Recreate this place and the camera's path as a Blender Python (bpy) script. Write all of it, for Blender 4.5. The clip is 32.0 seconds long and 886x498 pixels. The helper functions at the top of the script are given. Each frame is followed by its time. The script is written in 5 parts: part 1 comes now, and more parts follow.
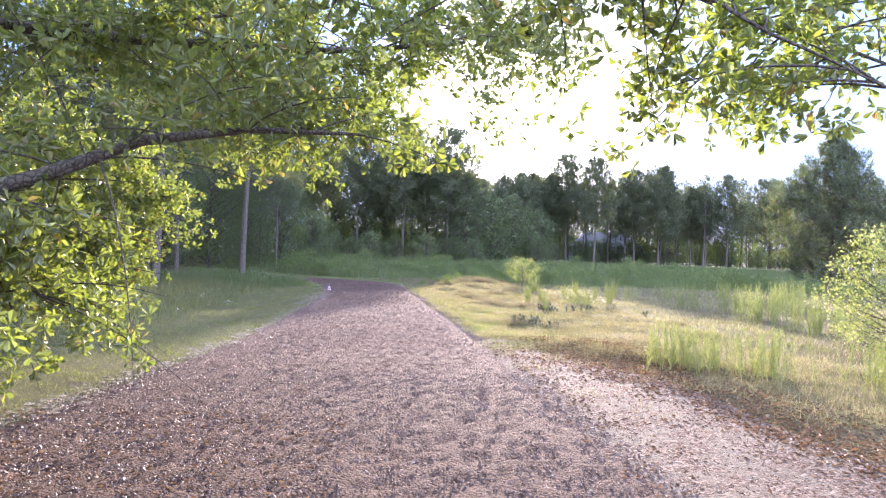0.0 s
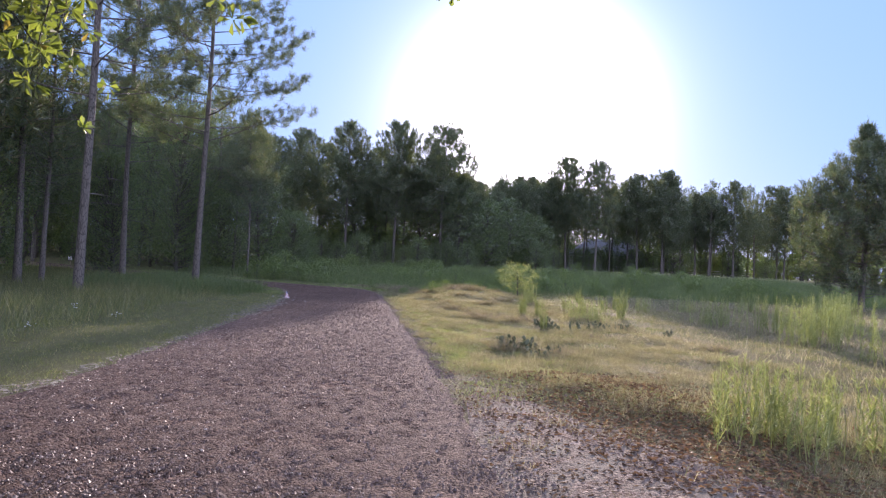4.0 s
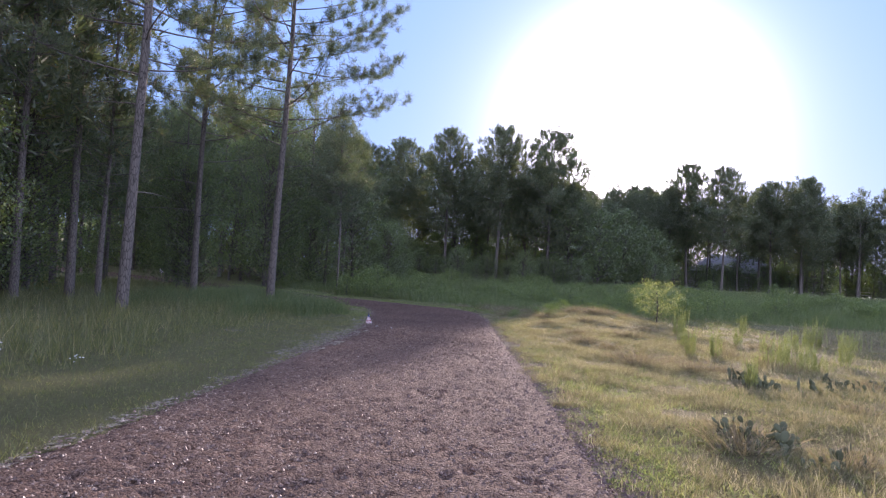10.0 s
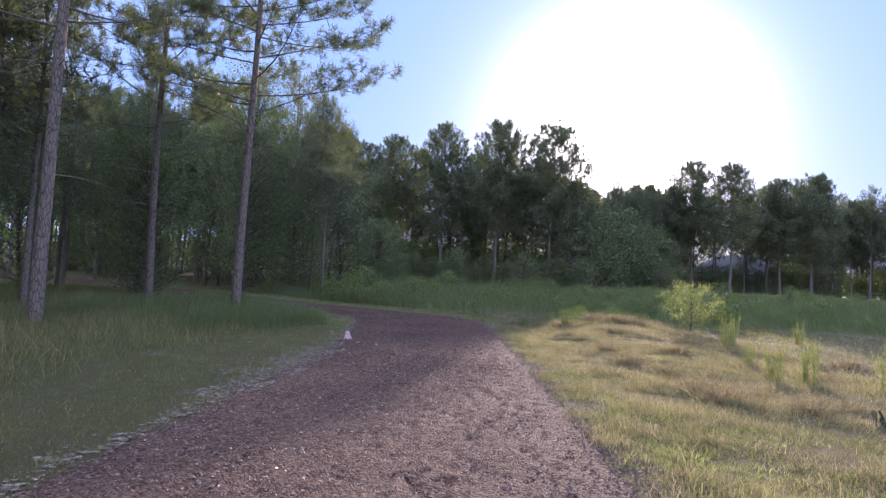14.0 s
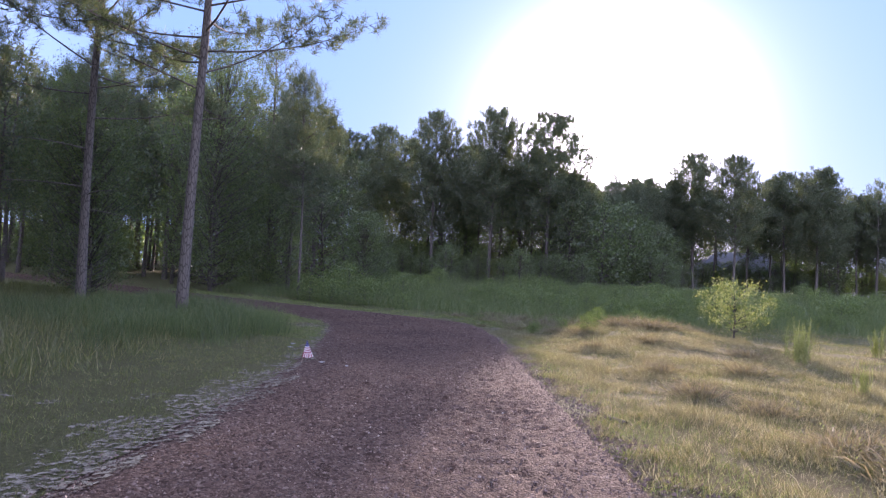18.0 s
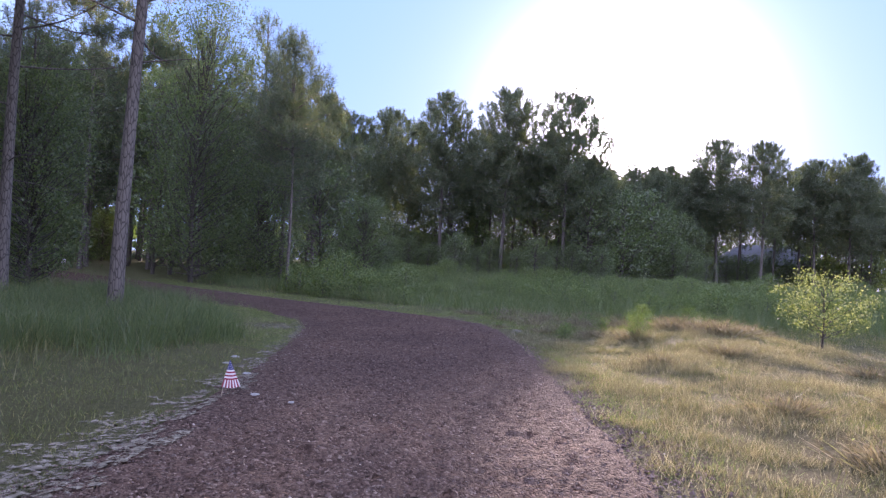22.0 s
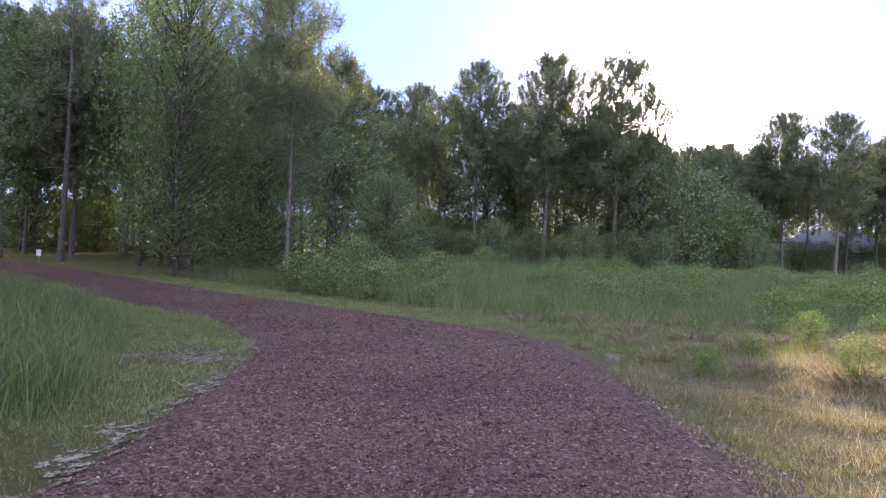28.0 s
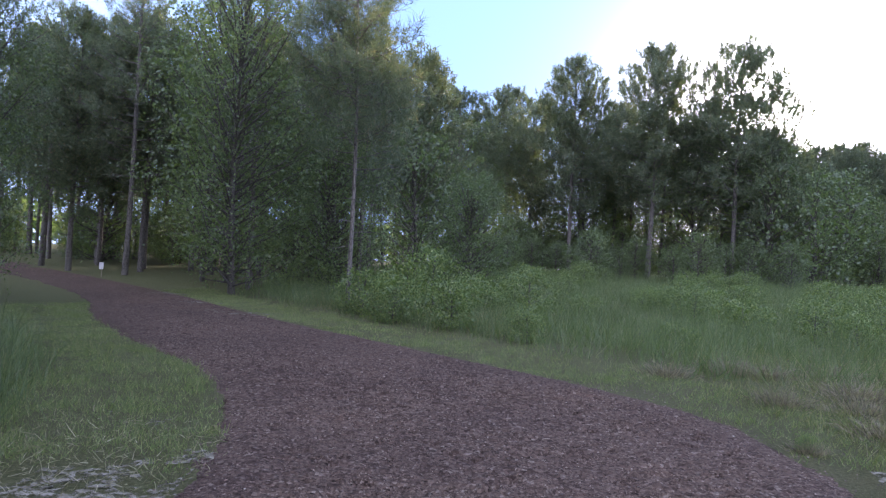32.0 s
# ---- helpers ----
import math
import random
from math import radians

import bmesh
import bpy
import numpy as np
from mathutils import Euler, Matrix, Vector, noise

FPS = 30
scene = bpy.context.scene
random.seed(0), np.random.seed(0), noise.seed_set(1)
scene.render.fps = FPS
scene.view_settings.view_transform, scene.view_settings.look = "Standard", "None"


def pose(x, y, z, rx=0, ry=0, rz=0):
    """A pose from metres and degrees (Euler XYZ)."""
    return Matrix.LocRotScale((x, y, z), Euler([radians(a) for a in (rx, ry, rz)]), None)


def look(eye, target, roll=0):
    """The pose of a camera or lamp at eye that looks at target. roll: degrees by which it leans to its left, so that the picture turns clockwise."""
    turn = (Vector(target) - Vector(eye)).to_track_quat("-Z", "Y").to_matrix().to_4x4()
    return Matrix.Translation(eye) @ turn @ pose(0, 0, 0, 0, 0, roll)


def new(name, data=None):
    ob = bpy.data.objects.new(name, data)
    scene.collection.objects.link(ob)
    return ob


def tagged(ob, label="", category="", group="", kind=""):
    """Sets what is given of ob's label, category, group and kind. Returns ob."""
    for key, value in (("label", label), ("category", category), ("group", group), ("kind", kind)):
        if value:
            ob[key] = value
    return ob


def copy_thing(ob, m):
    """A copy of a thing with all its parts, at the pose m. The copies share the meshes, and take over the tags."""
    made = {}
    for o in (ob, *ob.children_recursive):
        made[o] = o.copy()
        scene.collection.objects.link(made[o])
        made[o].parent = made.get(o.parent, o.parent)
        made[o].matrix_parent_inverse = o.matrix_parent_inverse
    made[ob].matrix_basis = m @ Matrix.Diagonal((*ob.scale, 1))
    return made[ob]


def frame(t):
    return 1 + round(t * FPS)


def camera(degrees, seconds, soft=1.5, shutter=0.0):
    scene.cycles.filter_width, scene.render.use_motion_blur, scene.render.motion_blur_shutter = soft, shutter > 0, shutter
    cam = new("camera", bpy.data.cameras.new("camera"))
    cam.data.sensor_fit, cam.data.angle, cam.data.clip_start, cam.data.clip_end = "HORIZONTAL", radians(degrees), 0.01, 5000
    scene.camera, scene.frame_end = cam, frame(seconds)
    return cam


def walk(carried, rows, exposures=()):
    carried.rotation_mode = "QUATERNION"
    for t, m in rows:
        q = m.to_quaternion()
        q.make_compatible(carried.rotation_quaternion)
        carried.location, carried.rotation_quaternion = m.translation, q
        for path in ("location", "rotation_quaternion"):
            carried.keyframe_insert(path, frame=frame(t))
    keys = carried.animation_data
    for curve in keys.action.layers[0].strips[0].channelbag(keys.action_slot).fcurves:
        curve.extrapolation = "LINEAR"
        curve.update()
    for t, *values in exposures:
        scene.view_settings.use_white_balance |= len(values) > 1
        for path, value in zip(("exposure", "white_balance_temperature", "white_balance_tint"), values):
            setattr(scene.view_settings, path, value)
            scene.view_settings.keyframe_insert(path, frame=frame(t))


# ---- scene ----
cam = camera(68.4, 32.0, soft=1.25)
EXPOSURES = [(0, 2.2, 6250, 30), (1.5, 1.85, 6200, 30), (2.5, 1.5, 6200, 30), (4.5, 1.1, 6250, 31), (13, 1.18, 6300, 33), (22, 1.35, 6250, 37), (25, 1.5, 6350, 37), (28, 1.75, 6800, 36), (31, 1.85, 7050, 33), (32, 1.7, 6350, 25)]
PATH = [
    (0, (-0.094, 1.43, 1.776), (0.081, 3.422, 1.794), 2.1),
    (0.5, (-0.037, 1.862, 1.772), (0.125, 3.855, 1.792), 2.1),
    (1, (0.035, 2.303, 1.758), (0.193, 4.297, 1.778), 2.0),
    (1.5, (0.123, 2.805, 1.745), (0.275, 4.799, 1.771), 2.1),
    (2, (0.249, 3.372, 1.742), (0.409, 5.365, 1.766), 2.2),
    (2.5, (0.444, 3.942, 1.715), (0.615, 5.935, 1.742), 2.5),
    (4.5, (1.098, 6.241, 1.655), (1.273, 8.233, 1.704), 2.8),
    (5, (1.146, 6.714, 1.664), (1.276, 8.709, 1.72), 3.1),
    (5.5, (1.113, 7.174, 1.673), (1.192, 9.171, 1.727), 3.3),
    (6, (1.108, 7.649, 1.667), (1.112, 9.648, 1.728), 3.4),
    (6.5, (0.98, 8.082, 1.654), (0.929, 10.081, 1.718), 3.4),
    (7, (0.999, 8.561, 1.645), (0.921, 10.558, 1.705), 3.3),
    (7.5, (0.937, 9.003, 1.654), (0.849, 11.0, 1.715), 3.3),
    (8, (0.925, 9.453, 1.649), (0.841, 11.45, 1.714), 3.4),
    (8.5, (0.895, 9.905, 1.649), (0.81, 11.902, 1.719), 3.5),
    (9, (0.804, 10.363, 1.645), (0.707, 12.36, 1.711), 3.4),
    (9.5, (0.789, 10.847, 1.647), (0.675, 12.842, 1.72), 3.3),
    (10, (0.726, 11.318, 1.633), (0.596, 13.312, 1.706), 3.3),
    (10.5, (0.687, 11.825, 1.612), (0.524, 13.817, 1.693), 3.1),
    (11, (0.641, 12.338, 1.596), (0.47, 14.329, 1.683), 3.2),
    (11.5, (0.591, 12.837, 1.58), (0.427, 14.828, 1.667), 3.1),
    (12, (0.547, 13.292, 1.582), (0.389, 15.284, 1.673), 3.0),
    (12.5, (0.481, 13.733, 1.589), (0.34, 15.726, 1.676), 2.8),
    (13, (0.493, 14.246, 1.579), (0.367, 16.24, 1.663), 2.9),
    (13.5, (0.415, 14.683, 1.578), (0.298, 16.678, 1.663), 2.8),
    (14, (0.392, 15.18, 1.566), (0.279, 17.175, 1.652), 2.9),
    (14.5, (0.319, 15.609, 1.554), (0.208, 17.604, 1.643), 2.9),
    (16.5, (0.231, 17.614, 1.529), (0.127, 19.609, 1.614), 2.9),
    (17, (0.157, 18.094, 1.529), (0.061, 20.09, 1.611), 2.9),
    (17.5, (0.143, 18.584, 1.526), (0.052, 20.58, 1.608), 2.9),
    (18, (0.091, 19.054, 1.531), (0.009, 21.05, 1.611), 2.9),
    (18.5, (0.101, 19.553, 1.508), (0.035, 21.55, 1.596), 3.1),
    (19, (0.062, 20.041, 1.494), (-0.001, 22.038, 1.58), 3.1),
    (19.5, (0.042, 20.529, 1.517), (-0.021, 22.526, 1.601), 3.0),
    (20, (0.045, 21.028, 1.478), (-0.036, 23.024, 1.564), 3.2),
    (20.5, (0.07, 21.614, 1.456), (-0.009, 23.611, 1.524), 3.3),
    (21, (0.043, 21.968, 1.473), (-0.029, 23.966, 1.538), 3.3),
    (21.5, (-0.007, 22.479, 1.462), (-0.088, 24.477, 1.524), 3.3),
    (22, (-0.007, 23.005, 1.424), (-0.118, 25.001, 1.481), 3.2),
    (22.5, (-0.008, 23.546, 1.392), (-0.125, 25.542, 1.438), 3.4),
    (23, (0.017, 24.038, 1.387), (-0.092, 26.035, 1.423), 3.2),
    (23.5, (0.03, 24.525, 1.379), (-0.088, 26.521, 1.412), 3.2),
    (24, (-0.076, 25.063, 1.354), (-0.217, 27.058, 1.389), 3.1),
    (24.5, (-0.108, 25.587, 1.327), (-0.269, 27.58, 1.369), 3.0),
    (25, (-0.219, 26.032, 1.304), (-0.391, 28.023, 1.355), 2.9),
    (25.5, (-0.221, 26.569, 1.303), (-0.398, 28.56, 1.36), 2.7),
    (27.5, (-0.504, 28.464, 1.335), (-0.706, 30.454, 1.374), 2.8),
    (28, (-0.528, 29.012, 1.343), (-0.738, 31.001, 1.366), 2.8),
    (28.5, (-0.637, 29.567, 1.379), (-0.851, 31.556, 1.397), 2.8),
    (29, (-0.666, 30.124, 1.395), (-0.915, 32.109, 1.413), 2.7),
    (29.5, (-0.74, 30.67, 1.39), (-1.008, 32.652, 1.407), 2.8),
    (30, (-0.75, 31.231, 1.402), (-1.053, 33.208, 1.422), 2.6),
    (30.5, (-0.826, 31.677, 1.449), (-1.192, 33.643, 1.477), 2.5),
    (31, (-0.92, 32.202, 1.444), (-1.313, 34.162, 1.487), 2.6),
    (31.5, (-1.035, 32.704, 1.452), (-1.469, 34.656, 1.504), 2.8),
    (32, (-1.194, 33.198, 1.467), (-1.671, 35.14, 1.513), 3.0),
]
walk(cam, [(t, look(eye, target, roll)) for t, eye, target, roll in PATH], EXPOSURES)

# ---- exposure, sky and sun ----
SUN_AZ, SUN_EL = radians(11.8), radians(12.7)
world = bpy.data.worlds.new("sky")
scene.world = world
world.use_nodes = True
wn, wl = world.node_tree.nodes, world.node_tree.links
sky = wn.new("ShaderNodeTexSky")
sky.sky_type, sky.sun_disc = "NISHITA", False
sky.sun_elevation, sky.sun_rotation = SUN_EL, SUN_AZ
sky.air_density, sky.dust_density, sky.ozone_density = 1.0, 0.6, 1.5
wl.new(sky.outputs[0], wn["Background"].inputs[0])
wn["Background"].inputs[1].default_value = 0.012
sun_to = Vector((math.sin(SUN_AZ) * math.cos(SUN_EL), math.cos(SUN_AZ) * math.cos(SUN_EL), math.sin(SUN_EL)))
# even pale blue over the whole sky, and the white aureole round the sun
at, dot, reach, veil = wn.new("ShaderNodeTexCoord"), wn.new("ShaderNodeVectorMath"), wn.new("ShaderNodeMath"), wn.new("ShaderNodeMath")
dot.operation, dot.inputs[1].default_value = "DOT_PRODUCT", sun_to
wl.new(at.outputs["Generated"], dot.inputs[0])
reach.operation, reach.inputs[1].default_value = "MAXIMUM", 0.0
wl.new(dot.outputs["Value"], reach.inputs[0])
veil.operation, veil.inputs[1].default_value = "POWER", 190.0
wl.new(reach.outputs[0], veil.inputs[0])
blue, white = wn.new("ShaderNodeBackground"), wn.new("ShaderNodeBackground")
blue.inputs[0].default_value, blue.inputs[1].default_value = (0.25, 0.48, 0.92, 1), 0.54
white.inputs[0].default_value = (1.0, 0.97, 0.9, 1)
wide, faint, gain = wn.new("ShaderNodeMath"), wn.new("ShaderNodeMath"), wn.new("ShaderNodeMath")
wide.operation, wide.inputs[1].default_value = "POWER", 60.0
wl.new(reach.outputs[0], wide.inputs[0])
faint.operation, faint.inputs[1].default_value = "MULTIPLY", 0.3
wl.new(wide.outputs[0], faint.inputs[0])
gain.operation, gain.inputs[1].default_value = "MULTIPLY_ADD", 4.0
wl.new(veil.outputs[0], gain.inputs[0])
wl.new(faint.outputs[0], gain.inputs[2])
wl.new(gain.outputs[0], white.inputs[1])
sum_a, sum_b = wn.new("ShaderNodeAddShader"), wn.new("ShaderNodeAddShader")
wl.new(wn["Background"].outputs[0], sum_a.inputs[0])
wl.new(blue.outputs[0], sum_a.inputs[1])
wl.new(sum_a.outputs[0], sum_b.inputs[0])
wl.new(white.outputs[0], sum_b.inputs[1])
# added fill light: sky brightened overhead and opposite the sun, out of view
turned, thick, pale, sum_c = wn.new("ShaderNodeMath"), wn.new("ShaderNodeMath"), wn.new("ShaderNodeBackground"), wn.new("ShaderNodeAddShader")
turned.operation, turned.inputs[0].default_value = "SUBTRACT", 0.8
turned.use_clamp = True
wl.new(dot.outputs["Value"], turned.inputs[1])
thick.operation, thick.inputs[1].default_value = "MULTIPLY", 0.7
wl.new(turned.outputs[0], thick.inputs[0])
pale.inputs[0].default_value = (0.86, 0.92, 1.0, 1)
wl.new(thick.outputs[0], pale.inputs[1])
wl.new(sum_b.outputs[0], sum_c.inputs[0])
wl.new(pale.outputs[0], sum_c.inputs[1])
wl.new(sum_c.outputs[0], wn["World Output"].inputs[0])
sun = new("sun", bpy.data.lights.new("sun", "SUN"))
sun.data.energy, sun.data.angle, sun.data.color = 4.8, radians(0.6), (1.0, 0.88, 0.7)
sun.matrix_world = look(sun_to * 200, (0, 0, 0))

rng = np.random.default_rng(11)


# ---- mesh helpers ----
def mesh_np(name, verts, faces, smooth=False):
    """A mesh from an array of corners and an array of faces with one number of sides."""
    verts, faces = np.asarray(verts, np.float32), np.asarray(faces, np.int32)
    m, k = bpy.data.meshes.new(name), faces.shape[1]
    m.vertices.add(len(verts))
    m.vertices.foreach_set("co", verts.ravel())
    m.loops.add(faces.size)
    m.loops.foreach_set("vertex_index", faces.ravel())
    m.polygons.add(len(faces))
    m.polygons.foreach_set("loop_start", np.arange(0, faces.size, k, dtype=np.int32))
    m.polygons.foreach_set("use_smooth", np.full(len(faces), smooth))
    m.update(calc_edges=True)
    return m


class Geo:
    """Collects pieces of one mesh; all faces are triangles."""

    def __init__(self):
        self.v, self.f, self.n = [], [], 0

    def add(self, verts, tris):
        self.v.append(np.asarray(verts, float))
        self.f.append(np.asarray(tris, int) + self.n)
        self.n += len(verts)
        return self

    def tube(self, points, radii, sides=7):
        p, r = np.asarray(points, float), np.asarray(radii, float)
        along = np.gradient(p, axis=0)
        along /= np.linalg.norm(along, axis=1)[:, None] + 1e-9
        ref = np.where(np.abs(along[:, 2:3]) > 0.8, [[1.0, 0, 0]], [[0, 0, 1.0]])
        a = np.cross(along, ref)
        a /= np.linalg.norm(a, axis=1)[:, None] + 1e-9
        b = np.cross(along, a)
        turn = np.linspace(0, 2 * np.pi, sides, endpoint=False)
        ring = a[:, None] * np.cos(turn)[:, None] + b[:, None] * np.sin(turn)[:, None]
        verts = (p[:, None] + ring * r[:, None, None]).reshape(-1, 3)
        i, j = np.meshgrid(np.arange(len(p) - 1), np.arange(sides), indexing="ij")
        q0, q1 = i * sides + j, i * sides + (j + 1) % sides
        q2, q3 = q1 + sides, q0 + sides
        tris = np.concatenate([np.stack([q0, q1, q2], -1).reshape(-1, 3), np.stack([q0, q2, q3], -1).reshape(-1, 3)])
        return self.add(verts, tris)

    def box(self, lo, hi):
        x, y, z = np.array([lo, hi], float).T
        v = [(a, b, c) for a in x for b in y for c in z]
        quads = [(0, 1, 3, 2), (4, 6, 7, 5), (0, 4, 5, 1), (2, 3, 7, 6), (0, 2, 6, 4), (1, 5, 7, 3)]
        return self.add(v, [t for a, b, c, d in quads for t in ((a, b, c), (a, c, d))])

    def mesh(self, name, smooth=False):
        return mesh_np(name, np.concatenate(self.v), np.concatenate(self.f), smooth)


def unit(v):
    return v / (np.linalg.norm(v, axis=-1, keepdims=True) + 1e-9)


def blades(base, way, length, width, r, bend=0.0):
    """Thin tapering blades: each leaves its base along way; with a bend it droops at the middle."""
    n = len(base)
    side = unit(np.cross(way, unit(r.normal(size=(n, 3))))) * (width / 2)[:, None]
    tip = base + way * length[:, None]
    if not bend:
        v = np.stack([base - side, base + side, tip], 1).reshape(-1, 3)
        return v, np.arange(3 * n).reshape(-1, 3)
    mid = base + way * (length * 0.55)[:, None]
    tip = tip + np.stack([r.normal(size=n), r.normal(size=n), -np.abs(r.normal(size=n))], 1) * (length * bend)[:, None]
    v = np.stack([base - side, base + side, mid + side * 0.7, mid - side * 0.7, tip], 1).reshape(-1, 3)
    k = 5 * np.arange(n)[:, None]
    return v, np.concatenate([k + [0, 1, 2], k + [0, 2, 3], k + [3, 2, 4]])


def leaves(base, way, length, width, r):
    """Leaves with a stem end, a broad outer half, a rounded tip and a fold along the middle."""
    n = len(base)
    side = unit(np.cross(way, unit(r.normal(size=(n, 3)))))
    up = np.cross(side, way)
    L, W = length[:, None], width[:, None]
    c = [base, base + way * L * 0.4 + side * W * 0.3 + up * W * 0.12, base + way * L * 0.75 + side * W * 0.5 + up * W * 0.2,
         base + way * L - up * W * 0.12, base + way * L * 0.75 - side * W * 0.5 + up * W * 0.2, base + way * L * 0.4 - side * W * 0.3 + up * W * 0.12]
    v = np.stack(c, 1).reshape(-1, 3)
    k = 6 * np.arange(n)[:, None]
    return v, np.concatenate([k + list(t) for t in ((0, 1, 2), (0, 2, 3), (0, 3, 4), (0, 4, 5))])


def flakes(base, size, r, squash=0.55):
    """Small far-off leaves: a pointed diamond each, turned at random."""
    n = len(base)
    a = unit(r.normal(size=(n, 3)))
    b = unit(np.cross(a, r.normal(size=(n, 3))))
    s = size[:, None]
    v = np.stack([base - a * s, base + b * s * squash, base + a * s, base - b * s * squash], 1).reshape(-1, 3)
    k = 4 * np.arange(n)[:, None]
    return v, np.concatenate([k + [0, 1, 2], k + [0, 2, 3]])


def part(name, data, material, parent, label=""):
    ob = new(name, data)
    if not data.materials:
        data.materials.append(material)
    ob.parent = parent
    return tagged(ob, label)


def thing(name, label, category, group="", m=None, kind=""):
    ob = new(name)
    ob.empty_display_size = 0.2
    if m is not None:
        ob.matrix_basis = m
    return tagged(ob, label, category, group, kind)


# ---- materials ----
def nodes_of(name):
    m = bpy.data.materials.new(name)
    m.use_nodes = True
    t = m.node_tree
    return m, t.nodes, t.links, t.nodes["Principled BSDF"], t.nodes["Material Output"]


def ramp(n, l, fac, stops):
    r = n.new("ShaderNodeValToRGB")
    e = r.color_ramp.elements
    while len(e) < len(stops):
        e.new(0.5)
    for k, (at, c) in zip(e, stops):
        k.position, k.color = at, (*c, 1)
    l.new(fac, r.inputs[0])
    return r.outputs[0]


def noise_at(n, l, where, scale, detail=4.0, rough=0.6):
    t = n.new("ShaderNodeTexNoise")
    t.inputs["Scale"].default_value, t.inputs["Detail"].default_value, t.inputs["Roughness"].default_value = scale, detail, rough
    l.new(where, t.inputs["Vector"])
    return t.outputs[0]


def mixed(n, l, fac, a, b, kind="MIX"):
    x = n.new("ShaderNodeMix")
    x.data_type, x.blend_type = "RGBA", kind
    for sock, v in zip((x.inputs[0], x.inputs[6], x.inputs[7]), (fac, a, b)):
        if hasattr(v, "links"):
            l.new(v, sock)
        else:
            sock.default_value = v if isinstance(v, float) else (*v, 1)
    return x.outputs[2]


def foliage(name, stops, glow, sheer=0.45, gloss=0.06, tone=0.35):
    """Leaf, needle or blade: each piece has its own tint; light comes through it."""
    m, n, l, b, out = nodes_of(name)
    n.remove(b)
    g = n.new("ShaderNodeNewGeometry")
    c = ramp(n, l, g.outputs["Random Per Island"], stops)
    patch = noise_at(n, l, g.outputs["Position"], tone, 3.0)
    c = mixed(n, l, ramp(n, l, patch, [(0.35, (0.55,) * 3), (0.7, (0.0,) * 3)]), c, mixed(n, l, 1.0, c, (0.62, 0.66, 0.55), "MULTIPLY"))
    d, t, s = n.new("ShaderNodeBsdfDiffuse"), n.new("ShaderNodeBsdfTranslucent"), n.new("ShaderNodeBsdfGlossy")
    l.new(c, d.inputs[0])
    l.new(mixed(n, l, 1.0, c, glow, "MULTIPLY"), t.inputs[0])
    s.inputs["Roughness"].default_value = 0.45
    s.inputs[0].default_value = (0.8, 0.8, 0.8, 1)
    x, y = n.new("ShaderNodeMixShader"), n.new("ShaderNodeMixShader")
    x.inputs[0].default_value, y.inputs[0].default_value = sheer, gloss
    l.new(d.outputs[0], x.inputs[1]), l.new(t.outputs[0], x.inputs[2])
    l.new(x.outputs[0], y.inputs[1]), l.new(s.outputs[0], y.inputs[2])
    l.new(y.outputs[0], out.inputs[0])
    return m


def bark(name, dark, light, scale, tall=0.28):
    m, n, l, b, out = nodes_of(name)
    g = n.new("ShaderNodeTexCoord")
    mp = n.new("ShaderNodeMapping")
    mp.inputs["Scale"].default_value = (1, 1, tall)
    l.new(g.outputs["Object"], mp.inputs[0])
    v = n.new("ShaderNodeTexVoronoi")
    v.feature, v.inputs["Scale"].default_value = "DISTANCE_TO_EDGE", scale
    l.new(mp.outputs[0], v.inputs["Vector"])
    grain = noise_at(n, l, mp.outputs[0], scale * 3, 6.0)
    c = mixed(n, l, grain, dark, light)
    c = mixed(n, l, ramp(n, l, v.outputs["Distance"], [(0.0, (1.0,) * 3), (0.12, (0.0,) * 3)]), c, tuple(x * 0.4 for x in dark))
    l.new(c, b.inputs["Base Color"])
    b.inputs["Roughness"].default_value = 0.9
    bump = n.new("ShaderNodeBump")
    bump.inputs["Strength"].default_value, bump.inputs["Distance"].default_value = 0.7, 0.03
    l.new(v.outputs["Distance"], bump.inputs["Height"])
    l.new(bump.outputs[0], b.inputs["Normal"])
    return m


def earth(name, fine, stops, broad_stops, bump=0.02, scale=9.0, gloss=0.9, ragged=0.0):
    """Loose ground: grain, patches and relief."""
    m, n, l, b, out = nodes_of(name)
    g = n.new("ShaderNodeNewGeometry")
    small, broad = noise_at(n, l, g.outputs["Position"], fine, 8.0, 0.7), noise_at(n, l, g.outputs["Position"], scale / 20, 4.0)
    c = ramp(n, l, small, stops)
    c = mixed(n, l, 0.75, c, ramp(n, l, broad, broad_stops), "MULTIPLY")
    l.new(c, b.inputs["Base Color"])
    b.inputs["Roughness"].default_value, b.inputs["Specular IOR Level"].default_value = gloss, 0.12
    k = n.new("ShaderNodeBump")
    k.inputs["Strength"].default_value, k.inputs["Distance"].default_value = 0.8, bump
    l.new(small, k.inputs["Height"])
    l.new(k.outputs[0], b.inputs["Normal"])
    if ragged:
        b.inputs["Alpha"].default_value = 1.0
        holes = noise_at(n, l, g.outputs["Position"], ragged, 9.0, 0.78)
        l.new(ramp(n, l, holes, [(0.48, (0.0,) * 3), (0.52, (1.0,) * 3)]), b.inputs["Alpha"])
    return m


